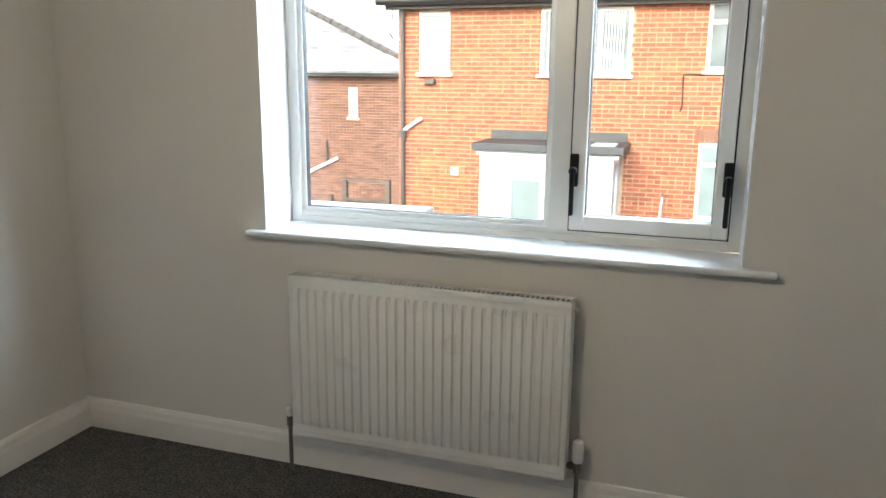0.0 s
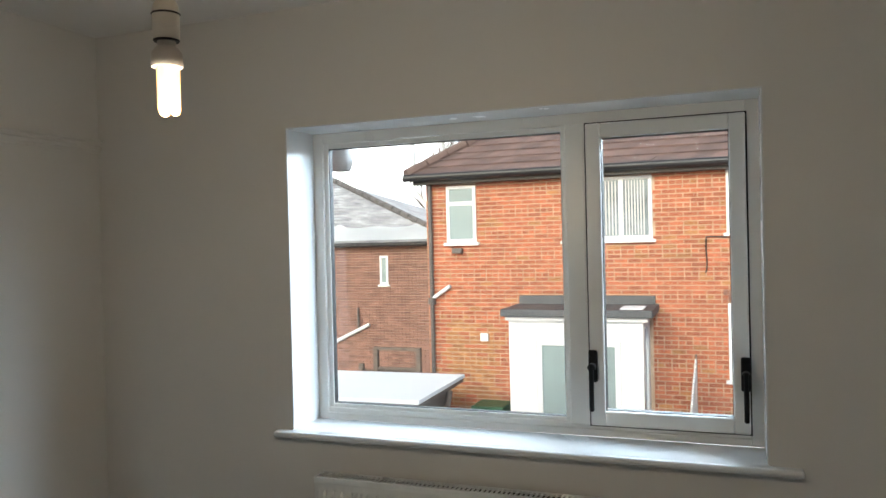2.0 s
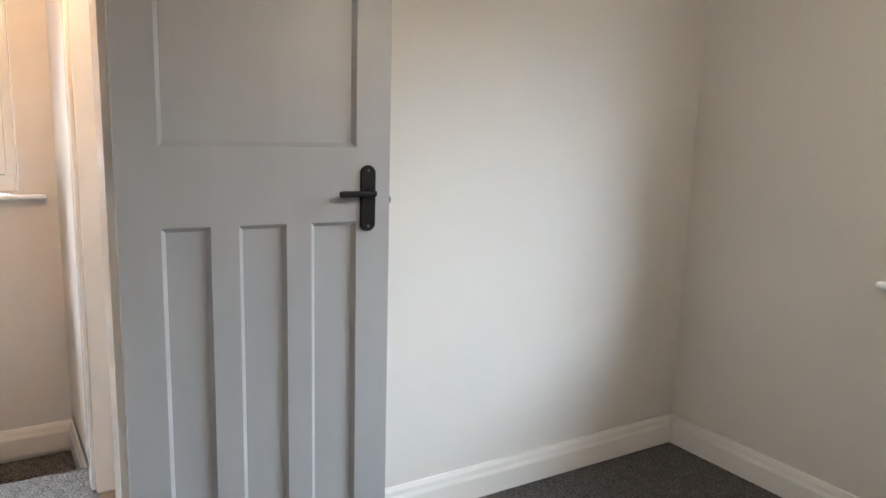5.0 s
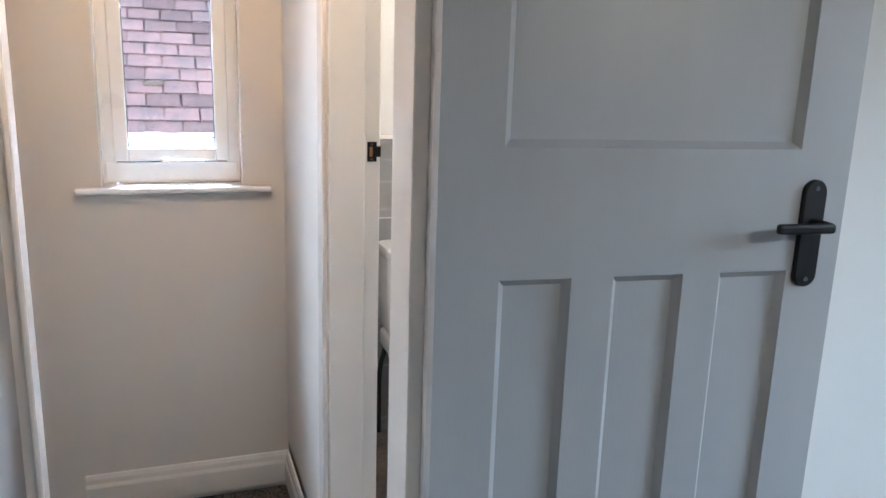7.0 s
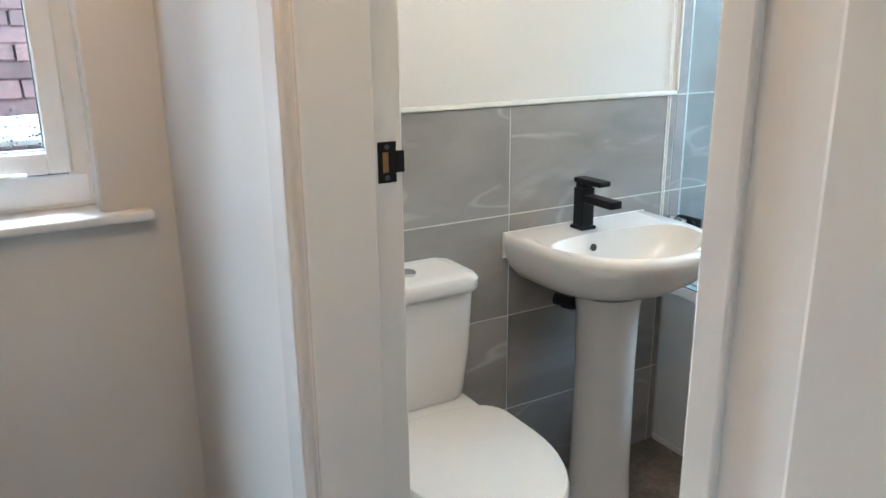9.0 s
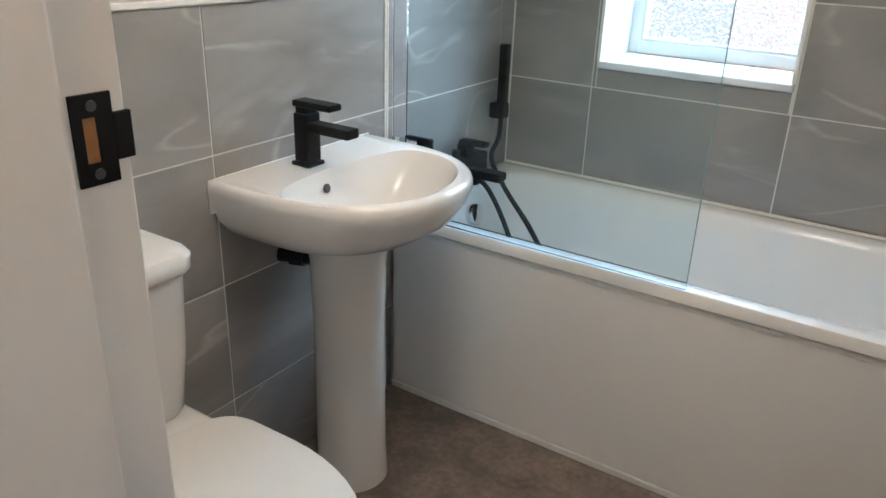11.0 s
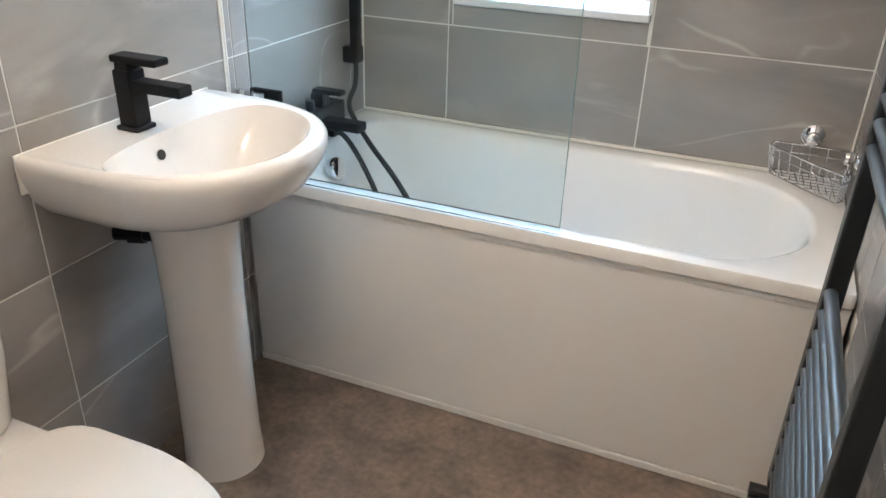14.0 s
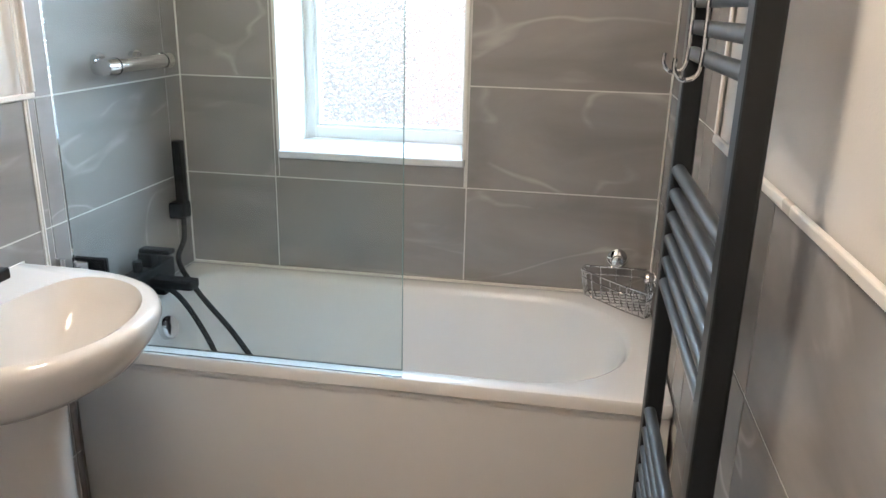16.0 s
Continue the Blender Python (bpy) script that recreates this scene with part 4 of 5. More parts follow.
def basin():
    b = thing("wash_basin", "white ceramic pedestal wash basin on grey tiled wall", "wash basin")
    zt, yc = 0.838, -1.125
    cx = XL + 0.226
    rings = [basin_ring(0.40, zt - 0.19), basin_ring(0.55, zt - 0.172), basin_ring(0.78, zt - 0.136), basin_ring(0.91, zt - 0.097), basin_ring(0.975, zt - 0.055), basin_ring(1.0, zt - 0.026), basin_ring(0.994, zt - 0.012), basin_ring(0.979, zt - 0.004), basin_ring(0.952, zt)]
    yb = yc - 0.014
    inner = [bowl_ring(cx, yb, 0.186, 0.234, zt - 0.003), bowl_ring(cx, yb, 0.180, 0.227, zt - 0.012), bowl_ring(cx, yb, 0.164, 0.205, zt - 0.045), bowl_ring(cx, yb, 0.134, 0.152, zt - 0.105), bowl_ring(cx, yb, 0.07, 0.075, zt - 0.138), bowl_ring(cx, yb, 0.022, 0.022, zt - 0.145)]
    part("bowl", loft(rings[1:] + inner, True, True), CERAM, b, "glossy white basin bowl", True)
    part("wall_seal", box(XL + 0.0005, XL + 0.006, yc - 0.2685, yc + 0.2685, zt - 0.075, zt + 0.001, 0.002), TRIMP, b, "white sealant bead")
    part("overflow_hole", lathe([(0.0105, 0), (0.0105, 0.002), (0.007, 0.003)], 16), SLOT, b, "small round overflow hole").matrix_world = pose(XL + 0.1455, yc - 0.058, zt - 0.040, 0, 78, 0)
    prof = []
    for z, fx, fy in ((0.0, 1.06, 1.06), (0.02, 1.05, 1.05), (0.10, 1.0, 1.0), (0.45, 0.96, 0.95), (0.62, 1.0, 1.0), (0.665, 1.06, 1.08)):
        ring = [(XL + 0.165 + 0.091 * fx * math.cos(a), yc - 0.012 + 0.091 * fy * math.sin(a), z) for a in (2 * math.pi * k / 36 for k in range(36))]
        prof.append([(max(p[0], XL + 0.10), p[1], p[2]) for p in ring])
    part("pedestal", loft(prof), CERAM, b, "glossy white pedestal", True)
    part("waste_pipe", rod((XL, yc - 0.07, 0.605), (XL + 0.09, yc - 0.035, 0.605), 0.019), BLACK, b, "black waste pipe end")
    part("waste_collar", rod((XL + 0.028, yc - 0.059, 0.605), (XL + 0.060, yc - 0.047, 0.605), 0.025, n=8), BLACK, b, "black compression nut")
    t = thing("basin_tap", "matt black square mixer tap on the basin", "basin tap")
    x, y, z = XL + 0.075, yc - 0.039, zt
    part("base", box(x - 0.027, x + 0.027, y - 0.027, y + 0.027, z - 0.002, z + 0.008, 0.003), BLACK, t)
    part("body", box(x - 0.021, x + 0.021, y - 0.022, y + 0.022, z + 0.008, z + 0.118, 0.004), BLACK, t)
    part("spout", box(x + 0.015, x + 0.135, y - 0.020, y + 0.020, z + 0.078, z + 0.100, 0.004), BLACK, t)
    part("neck", box(x - 0.017, x + 0.017, y - 0.018, y + 0.018, z + 0.117, z + 0.132, 0.003), BLACK, t)
    part("lever", box(x - 0.024, x + 0.086, y - 0.021, y + 0.021, z + 0.131, z + 0.146, 0.004), BLACK, t)


basin()


# ---- toilet ----
def toilet():
    w = thing("toilet", "white close-coupled ceramic toilet with lid closed", "toilet")
    yc = -1.752

    def cist(z, hw, d):
        return rounded_ring(XL + 0.008 + d / 2, yc, d / 2, hw, 0.02, 0.045, z, 8)

    part("cistern", loft([cist(0.455, 0.140, 0.150), cist(0.47, 0.147, 0.158), cist(0.60, 0.157, 0.170), cist(0.758, 0.162, 0.178)]), CERAM, w, "tapering white cistern", True)
    part("cistern_lid", loft([cist(0.759, 0.167, 0.186), cist(0.768, 0.171, 0.192), cist(0.790, 0.171, 0.192), cist(0.799, 0.165, 0.186), cist(0.803, 0.145, 0.165)]), CERAM, w, "white cistern lid", True)
    part("flush_button", lathe([(0.026, 0), (0.026, 0.005), (0.022, 0.008), (0.004, 0.008)], 24, (XL + 0.10, yc, 0.803)), CHROME, w, "round chrome flush button", True)

    def egg(f, z, x0, x1, hw, n=44):
        pts = []
        for k in range(n):
            a = 2 * math.pi * k / n
            c, s = math.cos(a), math.sin(a)
            xm = x0 + (x1 - x0) * 0.42
            pts.append((xm + ((x1 - xm) * c if c > 0 else (xm - x0) * math.copysign(abs(c) ** 0.32, c)) * f, yc + hw * s * f, z))
        return pts

    xb = XL + 0.19
    part("pan", loft([egg(1, 0.0, XL + 0.10, XL + 0.46, 0.10), egg(1, 0.03, XL + 0.10, XL + 0.45, 0.095), egg(1, 0.16, XL + 0.12, XL + 0.47, 0.10), egg(1, 0.27, XL + 0.13, XL + 0.56, 0.14), egg(1, 0.34, XL + 0.14, XL + 0.63, 0.172), egg(1, 0.385, XL + 0.15, XL + 0.655, 0.176), egg(1, 0.398, XL + 0.15, XL + 0.655, 0.174)]), CERAM, w, "white toilet pan", True)
    part("pan_shelf", box(XL + 0.012, XL + 0.26, yc - 0.155, yc + 0.155, 0.375, 0.456, 0.018, 3), CERAM, w, "", True)
    part("seat", loft([egg(1, 0.402, xb, XL + 0.670, 0.185), egg(1, 0.407, xb, XL + 0.674, 0.189), egg(1, 0.422, xb, XL + 0.674, 0.189), egg(1, 0.426, xb, XL + 0.670, 0.186)]), CERAM, w, "white toilet seat", True)
    part("lid", loft([egg(1, 0.4285, xb, XL + 0.668, 0.187), egg(1, 0.432, xb - 0.004, XL + 0.675, 0.192), egg(1, 0.446, xb - 0.004, XL + 0.675, 0.192), egg(0.985, 0.455, xb - 0.004, XL + 0.674, 0.191), egg(0.92, 0.459, xb, XL + 0.672, 0.190)]), CERAM, w, "white closed lid", True)
    for dy in (-0.075, 0.075):
        part("hinge_cap", rod((xb - 0.012, yc + dy - 0.02, 0.440), (xb - 0.012, yc + dy + 0.02, 0.440), 0.011), CERAM, w)
    part("soil_pipe", rod((XL + 0.0, yc - 0.0, 0.18), (XL + 0.13, yc, 0.18), 0.055, n=20), CERAM, w)
    part("screw_hole", rod((XL + 0.30, yc + 0.099, 0.03), (XL + 0.30, yc + 0.103, 0.03), 0.010), SLOT, w)
    f = thing("flush_feed", "black flexible water feed below the cistern", "pipe")
    part("pipe", tube([(XL + 0.03, yc - 0.11, 0.455), (XL + 0.03, yc - 0.13, 0.38), (XL + 0.015, yc - 0.15, 0.25), (XL + 0.012, yc - 0.15, 0.0)], 0.009), RUBBER, f)


toilet()


# ---- towel radiator ----
def towel_rail():
    t = thing("towel_radiator", "anthracite ladder towel radiator on the bathroom wall", "towel radiator")
    ya, yb, x = -0.955, -1.425, XT - 0.078
    z0, z1 = 0.235, 1.60
    for y in (ya, yb):
        # posts take the darkened anthracite, so their camera side looks shaded
        part("post", box(x - 0.017, x + 0.017, y - 0.020, y + 0.020, z0, z1, 0.005), ANTHR_SHADED, t, "flat upright anthracite post, shade put into its colour")
    groups = [(0.275, 11), (0.945, 6), (1.345, 6)]
    for zb, n in groups:
        for k in range(n):
            z = zb + 0.0410 * k
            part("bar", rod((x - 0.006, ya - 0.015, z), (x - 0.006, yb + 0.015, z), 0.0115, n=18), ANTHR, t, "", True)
    for y in (ya, yb):
        for z in (0.33, 1.49):
            part("wall_bracket", rod((x, y, z), (XT, y, z), 0.009), ANTHR_SHADED, t)
        part("valve", rod((x, y, z0 - 0.055), (x, y, z0), 0.012), ANTHR_SHADED, t, "dark radiator valve")
        part("valve_knob", rod((x - 0.045, y, z0 - 0.03), (x - 0.005, y, z0 - 0.03), 0.017), ANTHR_SHADED, t)
        part("pipe", rod((x, y, 0.0), (x, y, z0 - 0.05), 0.0075), CHROME, t)
    for y in (-1.06, -1.20):
        h = thing("towel_hook", "chrome wire hook hanging on the towel radiator", "hook", "hooks on the towel radiator")
        part("wire", tube([(x + 0.010, y, 1.42), (x + 0.008, y, 1.440), (x - 0.007, y, 1.4445), (x - 0.024, y, 1.438), (x - 0.025, y, 1.40), (x - 0.026, y, 1.345), (x - 0.032, y, 1.325), (x - 0.048, y, 1.320), (x - 0.060, y, 1.332), (x - 0.060, y, 1.348)], 0.0032, 8, 5), CHROME, h, "", True)


towel_rail()


# ---- the world outside ----
def many_boxes(name, rows, mat, parent=None, kind="", label=""):
    """Boxes (x0, x1, y0, y1, z0, z1) joined into one mesh."""
    vs, fs = [], []
    for x0, x1, y0, y1, z0, z1 in rows:
        k = len(vs)
        vs += [(x, y, z) for x in (x0, x1) for y in (y0, y1) for z in (z0, z1)]
        fs += [(k, k + 1, k + 3, k + 2), (k + 4, k + 6, k + 7, k + 5), (k, k + 4, k + 5, k + 1), (k + 2, k + 3, k + 7, k + 6), (k, k + 2, k + 6, k + 4), (k + 1, k + 5, k + 7, k + 3)]
    me = bpy.data.meshes.new(name)
    me.from_pydata(vs, [], fs)
    me.materials.append(mat)
    ob = new(name, me)
    if parent is not None:
        ob.parent = parent
    return tagged(ob, label, "", "", kind)


structure("ground", box(-900, 900, -900, 1500, -2.75, -2.6), SOIL, "snow-dusted garden ground", "ground")
structure("outer_wall", wall_y(-1.86, 8.0, 0.30, 0.42, -2.6, 2.6, [(0.5, 2.9, 0.80, 2.4), (-1.5, -0.4, 0.85, 2.2)]), BRICKD, "brick outer wall of this house", "wall")

backdrop = structure("backdrop", box(-700, 700, 400, 401, -3, 500), glow_material("overcast_sky_glow", (0.93, 0.96, 1.0), 0.72), "white overcast sky", "sky")

WY = 10.5
house = thing("brick_house", "orange-red brick house with brown hipped roof", "house")
part("wall", box(-2.79, 9.0, WY + 0.012, 18.0, -2.6, 2.78), MORTAR, house, "orange-red brick wall with sandy joints")
house_wall = [o for o in house.children if o.name.startswith("wall")][0]
WINS = [(-2.39, -1.827, 1.56, 2.58), (-0.252, 1.225, 1.55, 2.60), (2.366, 3.9, 1.62, 2.66), (2.364, 3.9, -0.74, 0.49)]
PORCH = (-1.05, 1.20, -2.6, 0.42)
rnd = random.Random(4)
BL, BH = 0.225, 0.075
near_red, far_red, far_yellow = [], [], []
row = 0
z = -2.6
while z < 2.74:
    x = -2.79 - (BL / 2 if row % 2 else 0)
    while x < 4.4:
        w = BL / 2 if (row % 5 == 2) else BL
        x0, x1 = max(x, -2.79) + 0.009, min(x + w, 4.4) - 0.009
        for h in WINS + [PORCH]:
            if z + BH > h[2] and z < h[3]:
                if x0 < h[0] < x1:
                    x1 = h[0] - 0.004
                elif x0 < h[1] < x1:
                    x0 = h[1] + 0.004
        hidden = any(x1 > h[0] and x0 < h[1] and z + BH > h[2] and z < h[3] for h in WINS + [PORCH])
        if not hidden and x1 - x0 > 0.03 and z > -1.9:
            d = rnd.uniform(0.0, 0.005)
            b = (x0, x1, WY - d, WY + 0.03, z + 0.009, z + BH - 0.009)
            yellow = rnd.random() < 0.08 or (-2.5 < x < -1.6 and z < 0.1 and rnd.random() < 0.8)
            if 1.30 < x < 2.36 and -0.3 < z < 2.2 and not yellow and len(near_red) < 290 and x1 - x0 > 0.2:
                near_red.append(b)
            else:
                (far_yellow if yellow else far_red).append(b)
        x += w
    z += BH
    row += 1
many_boxes("brickwork", far_red, BRICK, house_wall, "stuff", "orange-red bricks")
many_boxes("brickwork", far_yellow, BRICKY, house_wall, "stuff", "yellowed bricks")
brick_mesh = None
for b in near_red:
    if brick_mesh is None:
        first = many_boxes("brick", [(-(BL - 0.014) / 2, (BL - 0.014) / 2, -0.015, 0.015, -0.0285, 0.0285)], BRICK, house_wall)
        brick_mesh, ob = first.data, first
    else:
        ob = new("brick", brick_mesh)
        ob.parent = house_wall
    ob.location = ((b[0] + b[1]) / 2, b[2] + 0.015, (b[4] + b[5]) / 2)


def tiled_slope(name, eave_a, eave_b, top_a, top_b, rows, width, mat, parent, label, lift=0.02, kind="stuff"):
    """Overlapping tiles in courses on a roof slope, joined, each course lifted at its lower edge."""
    ea, eb, ta, tb = (Vector(v) for v in (eave_a, eave_b, top_a, top_b))
    nrm = (eb - ea).cross(ta - ea).normalized()
    if nrm.z < 0:
        nrm = -nrm
    vs, fs = [], []
    for r in range(rows):
        f0, f1 = r / rows, (r + 1.15) / rows
        a0, b0, a1, b1 = ea.lerp(ta, f0), eb.lerp(tb, f0), ea.lerp(ta, min(f1, 1)), eb.lerp(tb, min(f1, 1))
        length = (b0 - a0).length
        n = max(1, int(length / width))
        for k in range(n + 1):
            off = 0.5 * (r % 2)
            u0, u1 = max(0, (k - off) / n), min(1, (k + 1 - off) / n)
            if u1 - u0 < 0.02 / n:
                continue
            g = 0.012 / n
            j = rnd.uniform(0, lift * 0.35)
            base = len(vs)
            low0, low1 = a0.lerp(b0, u0 + g) + nrm * (lift + j), a0.lerp(b0, u1 - g) + nrm * (lift + j)
            hi0, hi1 = a1.lerp(b1, u0 + g) + nrm * 0.004, a1.lerp(b1, u1 - g) + nrm * 0.004
            vs += [low0, low1, hi1, hi0, low0 - nrm * lift, low1 - nrm * lift]
            fs += [(base, base + 1, base + 2, base + 3), (base + 4, base + 5, base + 1, base), (base, base + 3, base + 4), (base + 1, base + 5, base + 2)]
    me = bpy.data.meshes.new(name)
    me.from_pydata([tuple(v) for v in vs], [], fs)
    me.materials.append(mat)
    ob = new(name, me)
    ob.parent = parent
    return tagged(ob, label, "", "", kind)


def sheet(name, pts, mat, parent, thick=0.05, label=""):
    """A flat slab from corner points, thickened downward."""
    return part(name, loft([[(x, y, z - thick) for x, y, z in pts], pts]), mat, parent, label)


EZ = 2.78
roof = sheet("roof", [(-3.05, WY - 0.25, EZ), (9.2, WY - 0.25, EZ), (9.2, 14.4, 5.55), (0.9, 14.4, 5.55)], ROOFT, house, label="brown tiled hipped roof")
sheet("roof_hip", [(-3.05, WY - 0.25, EZ), (0.9, 14.4, 5.55), (0.9, 14.6, 5.5), (-3.05, 18.3, EZ)], ROOFT, house)
tiled_slope("roof_tiles", (-3.05, WY - 0.25, EZ), (9.2, WY - 0.25, EZ), (0.9, 14.4, 5.55), (9.2, 14.4, 5.55), 20, 0.30, ROOFT, roof, "brown roof tiles", 0.03)
for k in range(14):
    a, b = Vector((-3.05, WY - 0.25, EZ)), Vector((0.9, 14.4, 5.55))
    p, q = a.lerp(b, k / 14), a.lerp(b, (k + 0.95) / 14)
    part("ridge_tile", rod(p + Vector((0, 0, 0.02)), q + Vector((0, 0, 0.03)), 0.11, 0.095, 8), RIDGE, roof, "brown hip tile")
part("gutter", rod((-3.08, WY - 0.30, EZ - 0.04), (9.0, WY - 0.30, EZ - 0.04), 0.065, n=12), GUTTER, house, "black gutter")
part("fascia", box(-2.95, 9.0, WY - 0.20, WY - 0.16, EZ - 0.16, EZ - 0.01), GUTTER, house, "black fascia board")
part("soffit", box(-2.95, 9.0, WY - 0.165, WY + 0.02, EZ - 0.16, EZ - 0.14), GUTTER, house)
part("downpipe", rod((-2.69, WY - 0.06, -2.6), (-2.69, WY - 0.06, EZ - 0.15), 0.038), GREYP, house, "grey downpipe")
part("downpipe_offset", rod((-2.69, WY - 0.06, 0.54), (-2.33, WY - 0.06, 0.78), 0.035), WHITEO, house, "pale waste pipe")
part("downpipe_joint", rod((-2.69, WY - 0.06, 0.44), (-2.69, WY - 0.06, 0.56), 0.07), GREYP, house)
part("flue_pipe", rod((-3.28, WY + 0.6, EZ - 0.2), (-3.28, WY + 0.6, EZ + 0.75), 0.05), WHITEO, house, "pale vent pipe")
part("flue_elbow", rod((-3.28, WY + 0.6, EZ - 0.18), (-2.8, WY + 0.3, EZ - 0.65), 0.05), WHITEO, house)
part("wall_light", box(-2.27, -2.08, WY - 0.12, WY, 1.36, 1.46, 0.02), GREYP, house, "grey wall light")
part("meter_box", box(-1.79, -1.64, WY - 0.05, WY, -0.21, -0.07, 0.01), WHITEO, house, "small white wall box")
for x in (1.72, 2.06):
    part("air_brick", box(x, x + 0.20, WY - 0.006, WY + 0.01, 2.62, 2.75), BRICKD, house, "dark air brick")
part("cable", tube([(2.36, WY - 0.02, 1.55), (2.1, WY - 0.02, 1.56), (2.05, WY - 0.02, 1.5), (2.06, WY - 0.02, 1.1), (2.03, WY - 0.02, 0.98)], 0.010, 6, 4), GUTTER, house, "thin dark cable")


def far_window(parent, x0, x1, z0, z1, y, bars, top_bar=None, glass=DARKPANE, blinds=False):
    """White plastic window with its sill, its lights split by upright bars and one cross bar."""
    w = part("window", frame_y(bmesh.new(), x0, x1, z0, z1, y - 0.02, y + 0.05, 0.06, 0.006), WHITEO, parent, "white plastic window")
    part("sill", box(x0 - 0.05, x1 + 0.05, y - 0.07, y + 0.03, z0 - 0.06, z0 - 0.001, 0.01), WHITEO, w, "pale window sill")
    edges = [x0 + 0.05, *bars, x1 - 0.05]
    for b in bars:
        part("bar", box(b - 0.04, b + 0.04, y - 0.022, y + 0.045, z0 + 0.055, z1 - 0.055, 0.005), WHITEO, w)
    if top_bar:
        part("bar", box(x0 + 0.055, x1 - 0.055, y - 0.021, y + 0.045, top_bar - 0.035, top_bar + 0.035, 0.005), WHITEO, w)
    for a, b in zip(edges, edges[1:]):
        part("pane", box(a, b, y - 0.004, y + 0.004, z0 + 0.05, z1 - 0.05), glass, w)
        if blinds:
            for k in range(7):
                xx = a + 0.06 + (b - a - 0.12) * (k + 0.5) / 7
                part("blind_slat", box(xx - 0.012, xx + 0.012, y - 0.012, y - 0.007, z0 + 0.07, z1 - 0.07), BLIND, w, "pale blind slat")


far_window(house, *WINS[0], WY, [], 2.26, PALEPANE)
far_window(house, *WINS[1], WY, [0.22, 0.72], None, DARKPANE, True)
far_window(house, *WINS[2], WY, [2.9, 3.4], 2.35, DARKPANE)
far_window(house, *WINS[3], WY, [2.9, 3.4], 0.15, PALEPANE)
many_boxes("soldier_course", [(2.30 + 0.075 * k, 2.365 + 0.075 * k, WY - 0.004, WY + 0.03, 0.50, 0.71) for k in range(21)], BRICKD, house_wall, "stuff", "upright red bricks over a window")

porch = thing("porch", "white flat-roofed rear porch with glazed doors", "porch")
P0, P1, PY, PZ = -0.984, 1.145, 9.5, 0.33
part("wall", wall_y(P0, P1, PY, PY + 0.08, -2.6, PZ, [(-0.535, 0.80, -2.55, -0.03)]), WHITEO, porch, "white panelled porch wall")
part("side_wall", box(P0, P0 + 0.08, PY + 0.08, WY, -2.6, PZ), WHITEO, porch)
part("side_wall", wall_x(P1 - 0.08, P1, PY + 0.08, WY, -2.6, PZ, [(PY + 0.25, WY - 0.25, -1.9, 0.15)]), WHITEO, porch)
part("side_pane", box(P1 - 0.05, P1 - 0.04, PY + 0.25, WY - 0.25, -1.9, 0.15), DARKPANE, porch)
part("roof", box(P0 - 0.10, P1 + 0.16, PY - 0.16, WY, PZ + 0.02, PZ + 0.14, 0.02), LEAD, porch, "grey felt flat roof")
part("fascia", box(P0 - 0.04, P1 + 0.08, PY - 0.07, PY - 0.02, PZ - 0.05, PZ + 0.02), WHITEO, porch)
part("upstand", box(P0 - 0.06, P1 + 0.10, WY - 0.08, WY, PZ + 0.14, PZ + 0.28), LEAD, porch, "dark roof flashing")
part("snow_patch", box(0.8, 1.15, PY - 0.05, PY + 0.5, PZ + 0.14, PZ + 0.155, 0.006), SNOW, porch, "melting snow patch")
for a, b in ((-0.535, 0.10), (0.10, 0.80)):
    d = part("door", frame_y(bmesh.new(), a + 0.005, b - 0.005, -2.54, -0.035, PY + 0.0, PY + 0.06, 0.085, 0.006), WHITEO, porch, "white glazed door")
    part("pane", box(a + 0.08, b - 0.08, PY + 0.03, PY + 0.036, -2.46, -0.11), PALEPANE, d)
part("door_handle", box(0.03, 0.06, PY - 0.05, PY - 0.01, -1.25, -1.05, 0.008), WHITEO, porch)

# the house beyond, seen past the corner
h2 = thing("far_brick_house", "dull brown brick house with snow-dusted grey roof", "house")
w2h = part("wall", box(-18, -4.9, 17.03, 24, -2.6, 1.58), MORTAR, h2, "dull brown brick wall")
rows = []
for r in range(56):
    z = -2.6 + 0.075 * r
    x = -11.5 - (0.1125 if r % 2 else 0)
    while x < -4.95:
        x1 = min(x + 0.225, -4.9)
        xa, xb = x, x1
        if 0.36 < z + 0.04 < 1.22:
            if xa < -6.86 < xb:
                xb = -6.855
            elif xa < -6.60 < xb:
                xa = -6.605
        if xb - xa > 0.02 and not (xb > -6.85 and xa < -6.61 and 0.36 < z + 0.04 < 1.22):
            rows.append((xa + 0.005, xb - 0.005, 17.0 - rnd.uniform(0, 0.004), 17.05, z + 0.005, z + 0.07))
        x += 0.225
many_boxes("brickwork", rows, BRICKD, w2h, "stuff", "dull brown bricks")
r2 = sheet("roof", [(-18, 16.75, 1.6), (-4.5, 16.75, 1.6), (-10.4, 20.8, 3.75), (-18, 20.8, 3.75)], ROOFG, h2, label="grey slate hipped roof")
sheet("roof_hip", [(-4.5, 16.75, 1.6), (-4.5, 24.5, 1.6), (-10.4, 20.85, 3.75), (-10.4, 20.8, 3.75)], ROOFG, h2)
tiled_slope("roof_slates", (-18, 16.75, 1.6), (-4.5, 16.75, 1.6), (-18, 20.8, 3.75), (-10.4, 20.8, 3.75), 22, 0.28, ROOFG, r2, "grey slates", 0.02)
sn = []
for k in range(46):
    x = -18 + 13.3 * k / 46
    hgt = 0.16 + 0.10 * noise.noise((k * 0.35, 0, 0)) + 0.05 * rnd.random()
    sn.append((x, hgt))
bm = bmesh.new()
